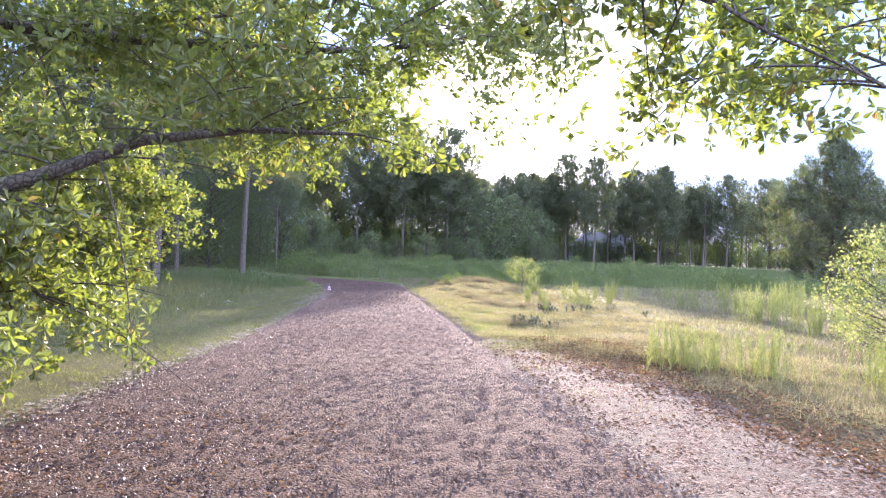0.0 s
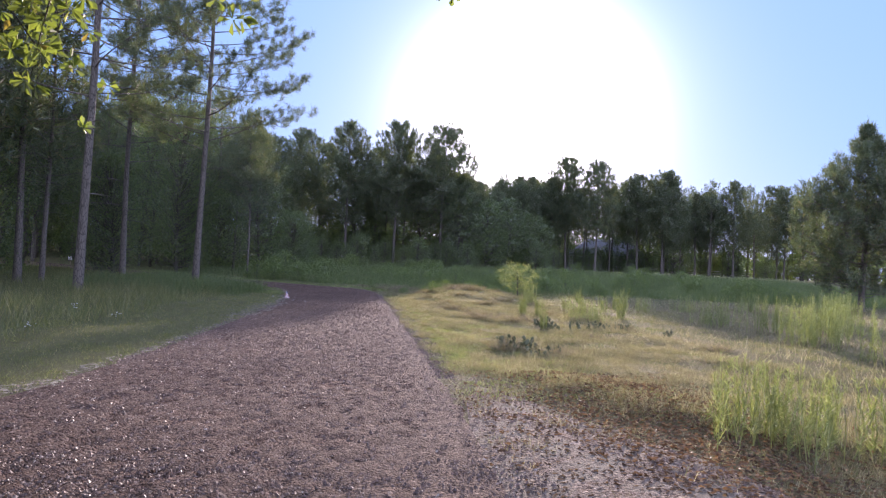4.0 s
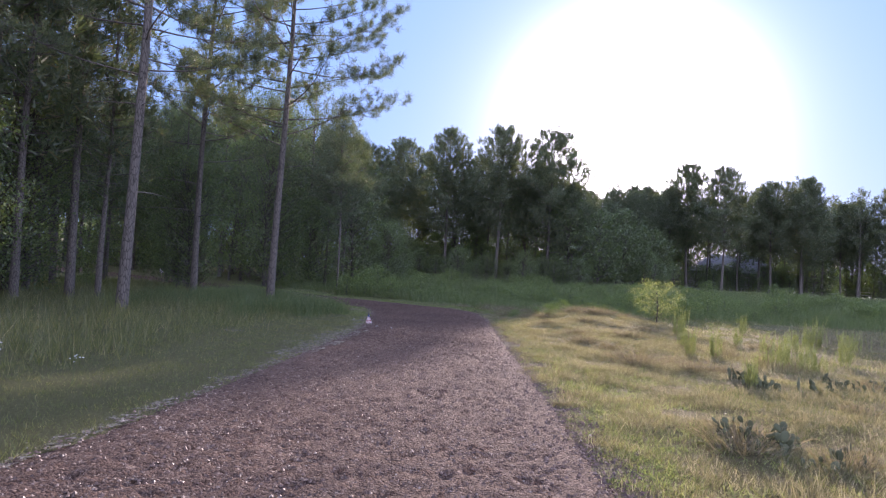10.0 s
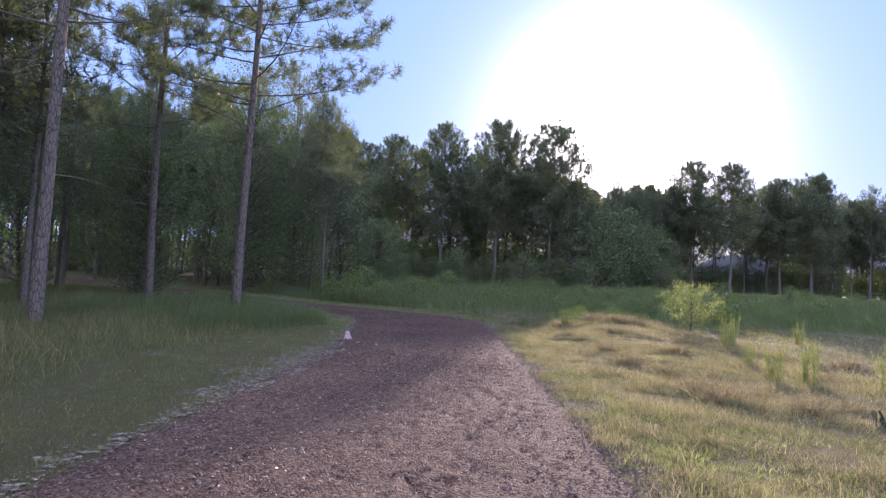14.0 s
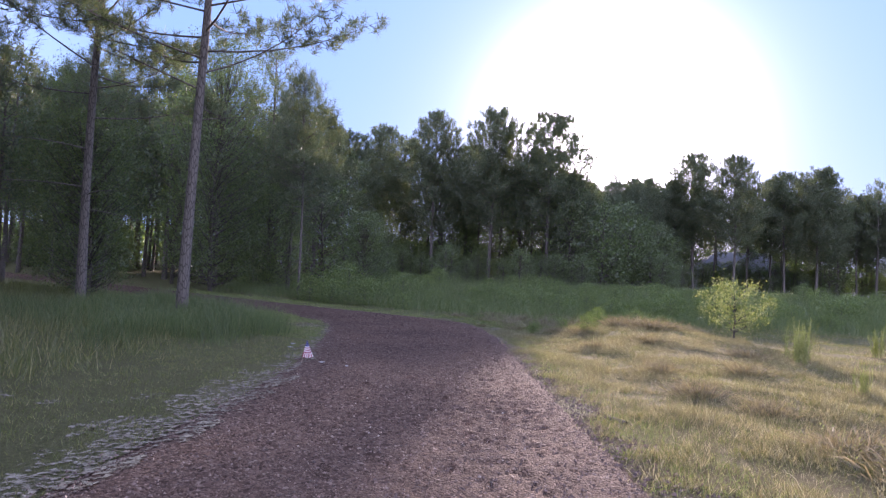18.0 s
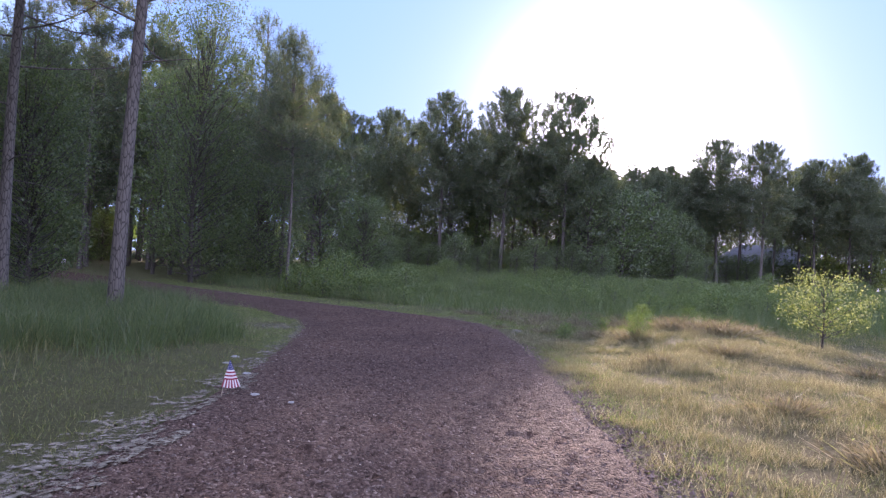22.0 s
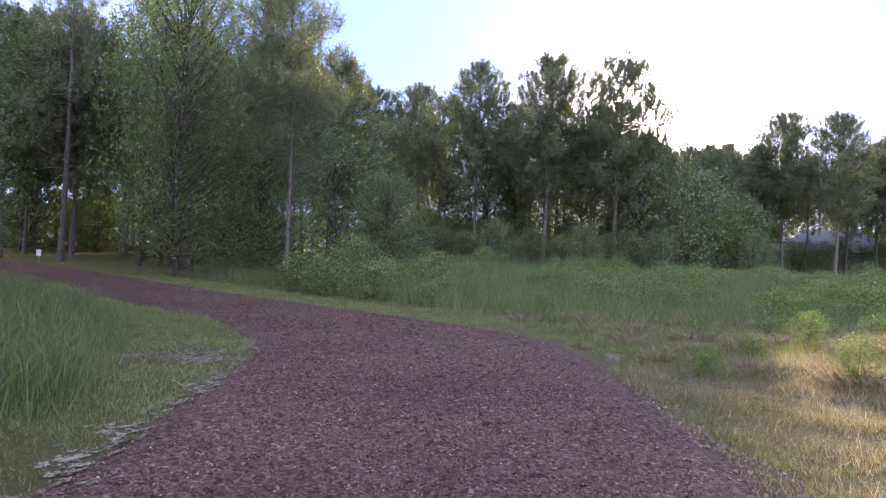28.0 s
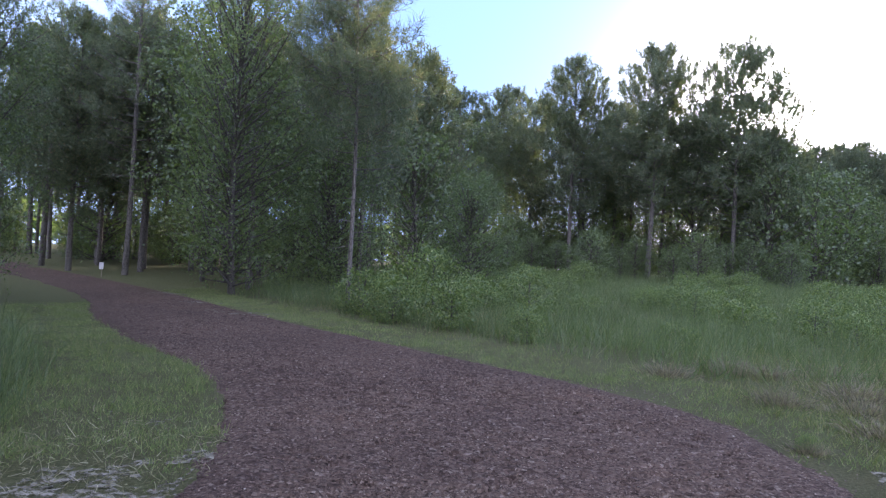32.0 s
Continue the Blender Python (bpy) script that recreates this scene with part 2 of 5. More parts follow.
def plain(name, colour, rough=0.7, metal=0.0):
    m, n, l, b, out = nodes_of(name)
    g = n.new("ShaderNodeNewGeometry")
    f = noise_at(n, l, g.outputs["Position"], 14.0, 5.0)
    l.new(mixed(n, l, f, tuple(x * 0.8 for x in colour), tuple(min(x * 1.1, 1) for x in colour)), b.inputs["Base Color"])
    b.inputs["Roughness"].default_value, b.inputs["Metallic"].default_value = rough, metal
    return m


def gravel(name, stops, sand=None):
    """Loose angular grains of two sizes, each with its own tone; sand may fill in between in patches."""
    m, n, l, b, out = nodes_of(name)
    g = n.new("ShaderNodeNewGeometry")
    pos = g.outputs["Position"]
    grains = []
    for scale in (36.0, 74.0):
        v, sep = n.new("ShaderNodeTexVoronoi"), n.new("ShaderNodeSeparateColor")
        v.inputs["Scale"].default_value = scale
        l.new(pos, v.inputs["Vector"])
        l.new(v.outputs["Color"], sep.inputs[0])
        grains.append((v.outputs["Distance"], ramp(n, l, sep.outputs[0], stops)))
    pick = ramp(n, l, noise_at(n, l, pos, 9.0, 3.0), [(0.42, (0.0,) * 3), (0.58, (1.0,) * 3)])
    c = mixed(n, l, pick, grains[0][1], grains[1][1])
    broad = noise_at(n, l, pos, 0.55, 5.0)
    c = mixed(n, l, 0.8, c, ramp(n, l, broad, [(0.3, (0.72, 0.7, 0.72)), (0.62, (1.0, 0.98, 0.95)), (0.8, (1.2, 1.02, 0.9))]), "MULTIPLY")
    if sand:
        fill = ramp(n, l, noise_at(n, l, pos, 2.4, 8.0, 0.75), [(0.44, (0.0,) * 3), (0.58, (0.85,) * 3)])
        c = mixed(n, l, fill, c, ramp(n, l, noise_at(n, l, pos, 40.0, 6.0, 0.8), sand))
    l.new(c, b.inputs["Base Color"])
    b.inputs["Roughness"].default_value, b.inputs["Specular IOR Level"].default_value = 0.92, 0.06
    lump = noise_at(n, l, pos, 7.0, 4.0)
    under = None
    for height, deep in ((lump, 0.06), (grains[0][0], 0.03), (grains[1][0], 0.014)):
        k = n.new("ShaderNodeBump")
        k.invert = height is not lump
        k.inputs["Strength"].default_value, k.inputs["Distance"].default_value = 0.65, deep
        l.new(height, k.inputs["Height"])
        if under:
            l.new(under, k.inputs["Normal"])
        under = k.outputs[0]
    l.new(under, b.inputs["Normal"])
    return m


def stones(name):
    m, n, l, b, out = nodes_of(name)
    g = n.new("ShaderNodeNewGeometry")
    c = ramp(n, l, g.outputs["Random Per Island"], [(0.0, (0.055, 0.034, 0.027)), (0.45, (0.1, 0.061, 0.047)), (0.8, (0.16, 0.1, 0.076)), (0.98, (0.24, 0.17, 0.13)), (1.0, (0.36, 0.3, 0.25))])
    l.new(c, b.inputs["Base Color"])
    l.new(ramp(n, l, noise_at(n, l, g.outputs["Position"], 31.0, 2.0), [(0.3, (0.44,) * 3), (0.5, (0.64,) * 3), (0.7, (0.85,) * 3)]), b.inputs["Roughness"])
    return m


def meadow(name):
    """Soil and thatch: dry gold on the open side, darker and greener among the trees."""
    m, n, l, b, out = nodes_of(name)
    g = n.new("ShaderNodeNewGeometry")
    pos = g.outputs["Position"]
    small, mid, broad = noise_at(n, l, pos, 30.0, 8.0, 0.75), noise_at(n, l, pos, 2.2, 5.0), noise_at(n, l, pos, 0.22, 4.0)
    gold = ramp(n, l, small, [(0.25, (0.05, 0.04, 0.021)), (0.5, (0.115, 0.096, 0.05)), (0.75, (0.22, 0.185, 0.105))])
    green = ramp(n, l, small, [(0.25, (0.04, 0.04, 0.018)), (0.5, (0.095, 0.095, 0.042)), (0.75, (0.16, 0.145, 0.075))])
    sep = n.new("ShaderNodeSeparateXYZ")
    l.new(pos, sep.inputs[0])

    def calc(op, a, c):
        x = n.new("ShaderNodeMath")
        x.operation = op
        for s, v in zip(x.inputs, (a, c)):
            if hasattr(v, "links"):
                l.new(v, s)
            else:
                s.default_value = v
        return x.outputs[0]

    wob = calc("MULTIPLY", calc("SUBTRACT", broad, 0.5), 12.0)
    right = calc("MULTIPLY", calc("ADD", sep.outputs[0], calc("MULTIPLY", wob, 0.15)), 1.2)
    near = calc("MULTIPLY", calc("SUBTRACT", 40.0, calc("ADD", sep.outputs[1], wob)), 0.25)
    f = n.new("ShaderNodeClamp")
    l.new(calc("MINIMUM", right, near), f.inputs[0])
    f2 = calc("MULTIPLY", f.outputs[0], ramp(n, l, mid, [(0.3, (0.35,) * 3), (0.6, (1.0,) * 3)]))
    c = mixed(n, l, f2, green, gold)
    l.new(c, b.inputs["Base Color"])
    b.inputs["Roughness"].default_value, b.inputs["Specular IOR Level"].default_value = 0.95, 0.1
    k = n.new("ShaderNodeBump")
    k.inputs["Strength"].default_value, k.inputs["Distance"].default_value = 1.0, 0.05
    l.new(small, k.inputs["Height"])
    l.new(k.outputs[0], b.inputs["Normal"])
    return m


M_MEADOW = meadow("meadow_soil")
M_GRAVEL, M_STONE = gravel("crushed_brick", [(0.0, (0.045, 0.029, 0.023)), (0.35, (0.083, 0.054, 0.042)), (0.7, (0.125, 0.083, 0.065)), (0.92, (0.165, 0.116, 0.093)), (1.0, (0.25, 0.195, 0.16))]), stones("brick_chips")
M_SAND = earth("pale_sand", 18.0, [(0.34, (0.09, 0.073, 0.05)), (0.5, (0.195, 0.17, 0.13)), (0.68, (0.32, 0.285, 0.225))], [(0.3, (0.7,) * 3), (0.7, (1.05,) * 3)], 0.012, 30.0, ragged=12.0)
M_DIRT = gravel("sandy_shoulder", [(0.0, (0.045, 0.03, 0.023)), (0.4, (0.12, 0.08, 0.062)), (0.8, (0.23, 0.168, 0.13)), (1.0, (0.4, 0.32, 0.26))], [(0.35, (0.12, 0.097, 0.072)), (0.6, (0.22, 0.185, 0.142)), (0.8, (0.33, 0.285, 0.225))])
M_PINE_BARK = bark("pine_bark", (0.095, 0.078, 0.068), (0.18, 0.155, 0.135), 15.0)
M_OAK_BARK = bark("oak_bark", (0.06, 0.05, 0.042), (0.14, 0.12, 0.1), 26.0, 0.8)
M_NEEDLE = foliage("pine_needles", [(0.0, (0.057, 0.078, 0.045)), (0.5, (0.088, 0.115, 0.063)), (0.85, (0.125, 0.15, 0.08)), (1.0, (0.2, 0.16, 0.09))], (1.55, 1.6, 1.0), 0.48, 0.06)
M_LEAF = foliage("broad_leaves", [(0.0, (0.055, 0.085, 0.036)), (0.5, (0.088, 0.125, 0.052)), (1.0, (0.135, 0.17, 0.074))], (1.75, 1.8, 0.7), 0.48)
M_OAK_LEAF = foliage("oak_leaves", [(0.0, (0.08, 0.1, 0.035)), (0.5, (0.135, 0.16, 0.05)), (0.93, (0.19, 0.21, 0.07)), (1.0, (0.22, 0.14, 0.06))], (1.9, 2.1, 0.8), 0.52, 0.08)
M_BRUSH = foliage("brush_leaves", [(0.0, (0.07, 0.11, 0.03)), (0.6, (0.12, 0.17, 0.045)), (1.0, (0.2, 0.23, 0.08))], (1.5, 1.6, 0.6), 0.45)
M_GRASS_DRY = foliage("dry_grass", [(0.0, (0.11, 0.135, 0.045)), (0.25, (0.135, 0.11, 0.07)), (0.5, (0.19, 0.168, 0.1)), (0.8, (0.285, 0.25, 0.165)), (1.0, (0.44, 0.395, 0.29))], (1.5, 1.48, 1.08), 0.5, 0.04)
M_GRASS_GREEN = foliage("green_grass", [(0.0, (0.09, 0.1, 0.045)), (0.55, (0.145, 0.16, 0.066)), (0.85, (0.22, 0.21, 0.1)), (1.0, (0.36, 0.3, 0.18))], (1.4, 1.5, 0.6), 0.45, 0.04)
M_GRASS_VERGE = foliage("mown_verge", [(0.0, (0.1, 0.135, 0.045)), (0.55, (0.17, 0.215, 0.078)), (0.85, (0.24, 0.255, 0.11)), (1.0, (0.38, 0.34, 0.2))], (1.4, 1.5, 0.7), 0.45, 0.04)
M_GRASS_BRUSH = foliage("brush_grass_blades", [(0.0, (0.072, 0.1, 0.043)), (0.55, (0.115, 0.155, 0.066)), (0.9, (0.165, 0.2, 0.09)), (1.0, (0.24, 0.22, 0.13))], (1.4, 1.5, 0.6), 0.45, 0.04)
M_WEED = foliage("pale_weeds", [(0.0, (0.14, 0.165, 0.07)), (0.6, (0.22, 0.25, 0.11)), (1.0, (0.35, 0.35, 0.19))], (1.4, 1.45, 0.7), 0.5, 0.04)
M_LITTER = foliage("fallen_leaves", [(0.0, (0.06, 0.04, 0.028)), (0.5, (0.14, 0.085, 0.05)), (1.0, (0.27, 0.17, 0.09))], (1.1, 0.9, 0.6), 0.25, 0.025)

# ---- the track's two edges, and the lie of the land ----
LEFT = [(-4.8, -10), (-4.4, 0), (-3.8, 7), (-3.1, 12.5), (-2.8, 16), (-2.65, 20), (-2.6, 25), (-2.6, 28), (-2.95, 32), (-3.4, 35),
        (-3.9, 37.3), (-5.0, 39.2), (-6.3, 40.6), (-8.7, 42.3), (-11.8, 45), (-15, 48.3), (-19, 51.5), (-27, 56.5), (-42, 64)]
RIGHT = [(3.6, -10), (3.0, 0), (2.4, 7), (2.0, 12.5), (1.9, 16), (1.75, 20), (1.5, 25), (1.35, 28), (1.15, 32), (1.0, 35),
         (0.75, 37.5), (0.2, 40.2), (-1.0, 41.6), (-3.6, 43.5), (-7.6, 46.3), (-11, 49), (-15, 52.2), (-23, 57.5), (-40, 67)]


def curve(points, steps=10):
    p = np.array(points, float)
    p = np.vstack([2 * p[0] - p[1], p, 2 * p[-1] - p[-2]])
    u = np.linspace(0, 1, steps, endpoint=False)[:, None]
    out = []
    for a, b, c, d in zip(p, p[1:], p[2:], p[3:]):
        out.append(0.5 * (2 * b + (c - a) * u + (2 * a - 5 * b + 4 * c - d) * u**2 + (3 * b - a - 3 * c + d) * u**3))
    return np.vstack([*out, p[-2:-1]])


EDGE_L, EDGE_R = curve(LEFT), curve(RIGHT)
LOOP = np.vstack([EDGE_L, EDGE_R[::-1]])


def inside(x, y, loop=LOOP):
    x, y = np.asarray(x, float), np.asarray(y, float)
    odd = np.zeros(x.shape, bool)
    for (ax, ay), (bx, by) in zip(loop, np.roll(loop, -1, 0)):
        if ay != by:
            odd ^= ((ay > y) != (by > y)) & (x < (bx - ax) * (y - ay) / (by - ay) + ax)
    return odd


def edge_gap(x, y):
    """How far a place lies from the track's nearer edge."""
    best = np.full(np.shape(x), 1e9)
    for px, py in LOOP[::2]:
        best = np.minimum(best, (x - px) ** 2 + (y - py) ** 2)
    return np.sqrt(best)


def smooth(t):
    t = np.clip(t, 0, 1)
    return t * t * (3 - 2 * t)


def land(x, y):
    """The height of the ground."""
    x, y = np.asarray(x, float), np.asarray(y, float)
    z = 1.35 * smooth((y - 50) / 45)
    z = z + 0.28 * np.exp(-(((x - 4.8) / 2.0) ** 2 + ((y - 37.0) / 3.5) ** 2))
    w = smooth(edge_gap(x, y) / 2.5) * ~inside(x, y)
    return z + w * (0.05 * np.sin(x * 0.9 + 1.3 * np.sin(y * 0.5)) * np.sin(y * 0.8) + 0.03 * np.sin(x * 2.3 + y * 1.7) + 0.04)


def spread(inner, outer, step):
    near = np.arange(inner[0], inner[1] + step, step)
    growth = np.cumsum(step * 1.25 ** np.arange(1, 40))
    hi, lo = near[-1] + growth, near[0] - growth
    return np.concatenate([lo[lo > outer[0]][::-1], near, hi[hi < outer[1]]])


gx, gy = spread((-14, 18), (-1600, 1600), 0.45), spread((-4, 56), (-1200, 2200), 0.45)
GX, GY = np.meshgrid(gx, gy, indexing="ij")
GZ = land(GX, GY) - 0.02 * (inside(GX, GY) & (edge_gap(GX, GY) > 0.2))
i, j = np.meshgrid(np.arange(len(gx) - 1), np.arange(len(gy) - 1), indexing="ij")
q = i * len(gy) + j
ground = new("ground", mesh_np("ground", np.stack([GX, GY, GZ], -1).reshape(-1, 3), np.stack([q, q + len(gy), q + len(gy) + 1, q + 1], -1).reshape(-1, 4), True))
ground.data.materials.append(M_MEADOW)
tagged(ground, "dry meadow and woodland soil with thatch", "ground", kind="structure")


def strip(a, b, across, lift, wobble, r, dents=0.0):
    """A sheet between two edge lines, following the ground."""
    u = np.linspace(0, 1, across)
    p = a[:, None] * (1 - u)[:, None] + b[:, None] * u[:, None]
    for side in (0, -1):
        slow = np.convolve(r.normal(size=len(a) + 8), np.ones(9) / 3, "valid")[: len(a)]
        p[:, side] += r.normal(size=(len(a), 2)) * wobble + slow[:, None] * wobble * 1.6
    z = land(p[..., 0], p[..., 1]) - 0.015 + (lift + 0.015) * np.minimum(1, 14 * np.minimum(u, 1 - u)) + dents * np.minimum(1, 7 * np.minimum(u, 1 - u)) * (r.normal(size=p.shape[:2]) - 5.0 * (r.random(p.shape[:2]) > 0.9) * r.random(p.shape[:2]))
    v = np.concatenate([p, z[..., None]], -1).reshape(-1, 3)
    i, j = np.meshgrid(np.arange(len(a) - 1), np.arange(across - 1), indexing="ij")
    q = i * across + j
    return v, np.stack([q, q + across, q + across + 1, q + 1], -1).reshape(-1, 4)


dense_l, dense_r = curve(LEFT, 56), curve(RIGHT, 56)
track = new("track", mesh_np("track", *strip(dense_l, dense_r, 72, 0.03, 0.035, rng, 0.0105), True))
track.data.materials.append(M_GRAVEL)
tagged(track, "walking track of reddish crushed brick gravel", "track", kind="structure")


# ---- trees ----
def pine_parts(seed, high, girth, bare, reach, limbs, per, needles, nlen, nwide, dead=8, split=False, sides=3, twigs=True, full=0.0):
    """Meshes of a pine: trunk, limbs, needles in tufts on limbs that sweep up towards the top; a full one has a dense crown, the more pointed the larger the number."""
    r = np.random.default_rng(seed)
    trunk, arms, tufts, singles = Geo(), Geo(), Geo(), []
    lean = r.normal(size=2) * (0.0 if split else 0.012)
    zs = np.linspace(0, 1, 14)
    sway = np.stack([lean[0] * zs * high + 0.08 * np.sin(zs * 5 + seed), lean[1] * zs * high + 0.08 * np.sin(zs * 4 + 2 * seed), zs * high], 1)
    trunk.tube(np.vstack([sway[0] - (0, 0, 0.3), sway]), np.r_[girth * 1.35, girth * (1.15 - 0.15 * np.minimum(1, zs * 8)) * (1 - zs) ** 0.75 + 0.02], 9 if split else 6)
    spots, ways = [], []
    for k in range(limbs + dead):
        live = k < limbs
        u = ((k + r.random()) / limbs) ** (0.9 if full else 0.75) if live else 0
        z = high * (bare + (0.975 - bare) * u) if live else high * bare * (0.45 + 0.6 * r.random())
        turn = 2.4 * k + r.normal() * 0.5
        far = reach * (max(0.02, 1 - u**2) ** 0.72 * (0.6 + 0.4 * min(1, u * 4 + 0.2)) * (0.78 + 0.3 * r.random()) + 0.1) if live else reach * (0.25 + 0.4 * r.random())
        if full and live:
            far = reach * (max(0.03, 1 - (max(0, u - 0.25) / 0.77) ** 2) ** full * (0.62 + 0.38 * min(1, 3.5 * u + 0.1)) * (0.8 + 0.24 * r.random()) + 0.03)
        out = np.array([np.cos(turn), np.sin(turn), 0])
        at = np.array([np.interp(z, sway[:, 2], sway[:, 0]), np.interp(z, sway[:, 2], sway[:, 1]), z])
        rise = 0.06 + 0.7 * u**2 + r.normal() * 0.08
        s = np.linspace(0, 1, 6 if split else 4)[:, None]
        bendy = np.cross(out, (0, 0, 1)) * r.normal() * 0.15
        line = at + far * (out * s + bendy * s**2 + np.array([0, 0, 1]) * (rise * s + (0.2 * s**2.5 if live else -0.12 * s**2)))
        if split:
            arms = Geo()
            singles.append(arms)
        arms.tube(line, (0.012 + girth * 0.17 * far / reach) * (1 - 0.85 * s[:, 0]), sides)
        if not live:
            continue
        for q in range(max(3, round(per * (0.24 + 1.0 * (far / reach) ** 1.7) * (0.45 + 0.55 * smooth(u / 0.45)))) if full else max(2, round(per * (0.4 + 0.6 * far / reach)))):
            f = 0.4 + 0.6 * r.random() ** 0.8 if split else 0.12 + 0.88 * r.random() ** 0.7
            p = np.array([np.interp(f, s[:, 0], line[:, c]) for c in range(3)])
            off = unit(r.normal(size=3)) * (0.12 + (0.38 if full else 0.19 if split else 0.26) * far * (1.05 - f * 0.6)) * r.random() ** 0.5 * (1, 1, 0.6)
            if twigs and np.linalg.norm(off) > 0.3:
                arms.tube([p, p + off * 0.5 + (0, 0, -0.03), p + off], [0.014, 0.01, 0.005], 3)
            spots.append(p + off)
            ways.append(unit(out * 0.35 + off * 0.5 + np.array([0, 0, 1.6 if full else 0.55])))
    spots.append(sway[-1] + (0, 0, 0.05)), ways.append(np.array([0, 0, 1.0]))
    spots, ways = np.array(spots), np.array(ways)
    n = len(spots) * needles
    shoot = np.repeat(ways, needles, 0) * (r.random((n, 1)) * nlen * (1.5 if full else 0.9))
    base = np.repeat(spots, needles, 0) + shoot + r.normal(size=(n, 3)) * nlen * (0.1 if full else 0.16)
    way = unit(np.repeat(ways, needles, 0) * (0.7 if full else 0.6) + unit(r.normal(size=(n, 3))))
    tufts.add(*blades(base, way, nlen * (0.65 + 0.5 * r.random(n)), nwide * (0.7 + 0.6 * r.random(n)), r))
    return trunk.mesh("trunk", True), [a.mesh("limb", True) for a in singles] or arms.mesh("branchwork", True), tufts.mesh("crown")


def pine(seed, label, group, m, *shape, **more):
    ob = thing("pine_tree", label, "pine tree", group, m)
    trunk, arms, crown = pine_parts(seed, *shape, **more)
    part("trunk", trunk, M_PINE_BARK, ob)
    part("crown", crown, M_NEEDLE, ob)
    if isinstance(arms, list):
        for a in arms:
            part("limb", a, M_PINE_BARK, ob)
    else:
        tagged(part("branchwork", arms, M_PINE_BARK, ob), kind="stuff")
    return ob


def broadleaf_parts(seed, high, girth, wide, low, blobs, per, size):
    """Meshes of a leafy tree or shrub: stem, limbs, leaves."""
    r = np.random.default_rng(seed)
    trunk, arms, leafy = Geo(), Geo(), Geo()
    zs = np.linspace(0, 1, 9)
    sway = np.stack([0.03 * high * np.sin(zs * 3 + seed), 0.03 * high * np.sin(zs * 2.5 + 2 * seed), zs * high * 0.86], 1)
    trunk.tube(np.vstack([sway[0] - (0, 0, 0.2), sway]), np.r_[girth * 1.3, girth * (1 - 0.88 * zs)], 7)
    pts = []
    for k in range(blobs):
        u = (k + r.random()) / blobs
        z = high * (low + (0.97 - low) * u)
        rad = wide * np.sqrt(max(0.03, np.sin(np.pi * (0.14 + 0.82 * u)))) * (0.45 + 0.6 * r.random())
        turn = 2.4 * k + r.normal() * 0.4
        tip = np.array([np.cos(turn) * rad, np.sin(turn) * rad, z])
        z0 = max(0.02 * high, (z - rad * 0.5) * 0.8)
        root = np.array([np.interp(z0, sway[:, 2], sway[:, c]) for c in range(3)])
        mid = (root + tip) / 2 + r.normal(size=3) * 0.08 * rad + (0, 0, -0.06 * rad)
        arms.tube([root, mid, tip], [girth * 0.3, girth * 0.18, girth * 0.05], 3)
        near = r.normal(size=(per, 3)) * wide * (0.15, 0.15, 0.1) * (0.6 + 0.7 * r.random())
        pts.append(np.where(r.random((per, 1)) < 0.8, tip + near, mid + near * 0.8))
    pts = np.vstack(pts)
    pts = pts[pts[:, 2] > 0.02]
    leafy.add(*flakes(pts, size * (0.6 + 0.7 * r.random(len(pts))), r))
    return trunk.mesh("trunk", True), arms.mesh("branchwork", True), leafy.mesh("crown")


def broadleaf(name, seed, label, category, group, m, mat, *shape):
    ob = thing(name, label, category, group, m)
    for nm, data, mt in zip(("trunk", "branchwork", "crown"), broadleaf_parts(seed, *shape), (M_OAK_BARK, M_OAK_BARK, mat)):
        tagged(part(nm, data, mt, ob), kind="stuff" if nm == "branchwork" else "")
    return ob


def stand(x, y, turn=0.0, size=1.0, sink=0.0):
    return pose(x, y, float(land(x, y)) - sink, 0, 0, turn) @ Matrix.Scale(size, 4)


# three tall pines at the wood's edge
for k, (x, y, high, girth) in enumerate([(-9.5, 29.4, 20.0, 0.14), (-11.4, 38.1, 18.0, 0.12), (-7.45, 36.3, 17.5, 0.13)]):
    pine(40 + k, "tall pine with a bare straight trunk and dead lower limbs", "tall pines at the wood's edge", stand(x, y, (200, 35, 80)[k]), high, girth, 0.31, 4.6, 62, 32, 48, 0.26, 0.017, dead=(4, 4, 1)[k], split=True, sides=5)

# pines of the far tree line; of the wood behind it; and close behind the three tall ones
far_kinds = [pine((60, 61, 66, 63)[k], "pine of the far tree line against the low sun", "far tree line pines", stand(*at, 40 * k, s), 17.0, 0.17, bare, reach, 96, (30, 32, 42, 32)[k], 24, 0.33, 0.046, dead=5, twigs=False, full=(0.85, 0.78, 0.66, 0.78)[k])
             for k, (at, s, bare, reach) in enumerate([((-3.65, 83.8), 0.965, 0.26, 3.6), ((2.0, 81.5), 0.955, 0.28, 3.7), ((7.3, 80.4), 0.925, 0.2, 4.6), ((28.1, 101.7), 0.98, 0.3, 3.7)])]
back_kinds = [pine(70 + k, "pine standing in the wood", "pines of the wood", stand(*at, 40 * k, 0.9), 17.0, 0.16, 0.3, 3.2, 48, 11, 11, 0.55, 0.09, dead=3, twigs=False, full=0.9)
              for k, at in enumerate([(-18.0, 92.0), (-30.0, 84.0), (20.0, 112.0)])]
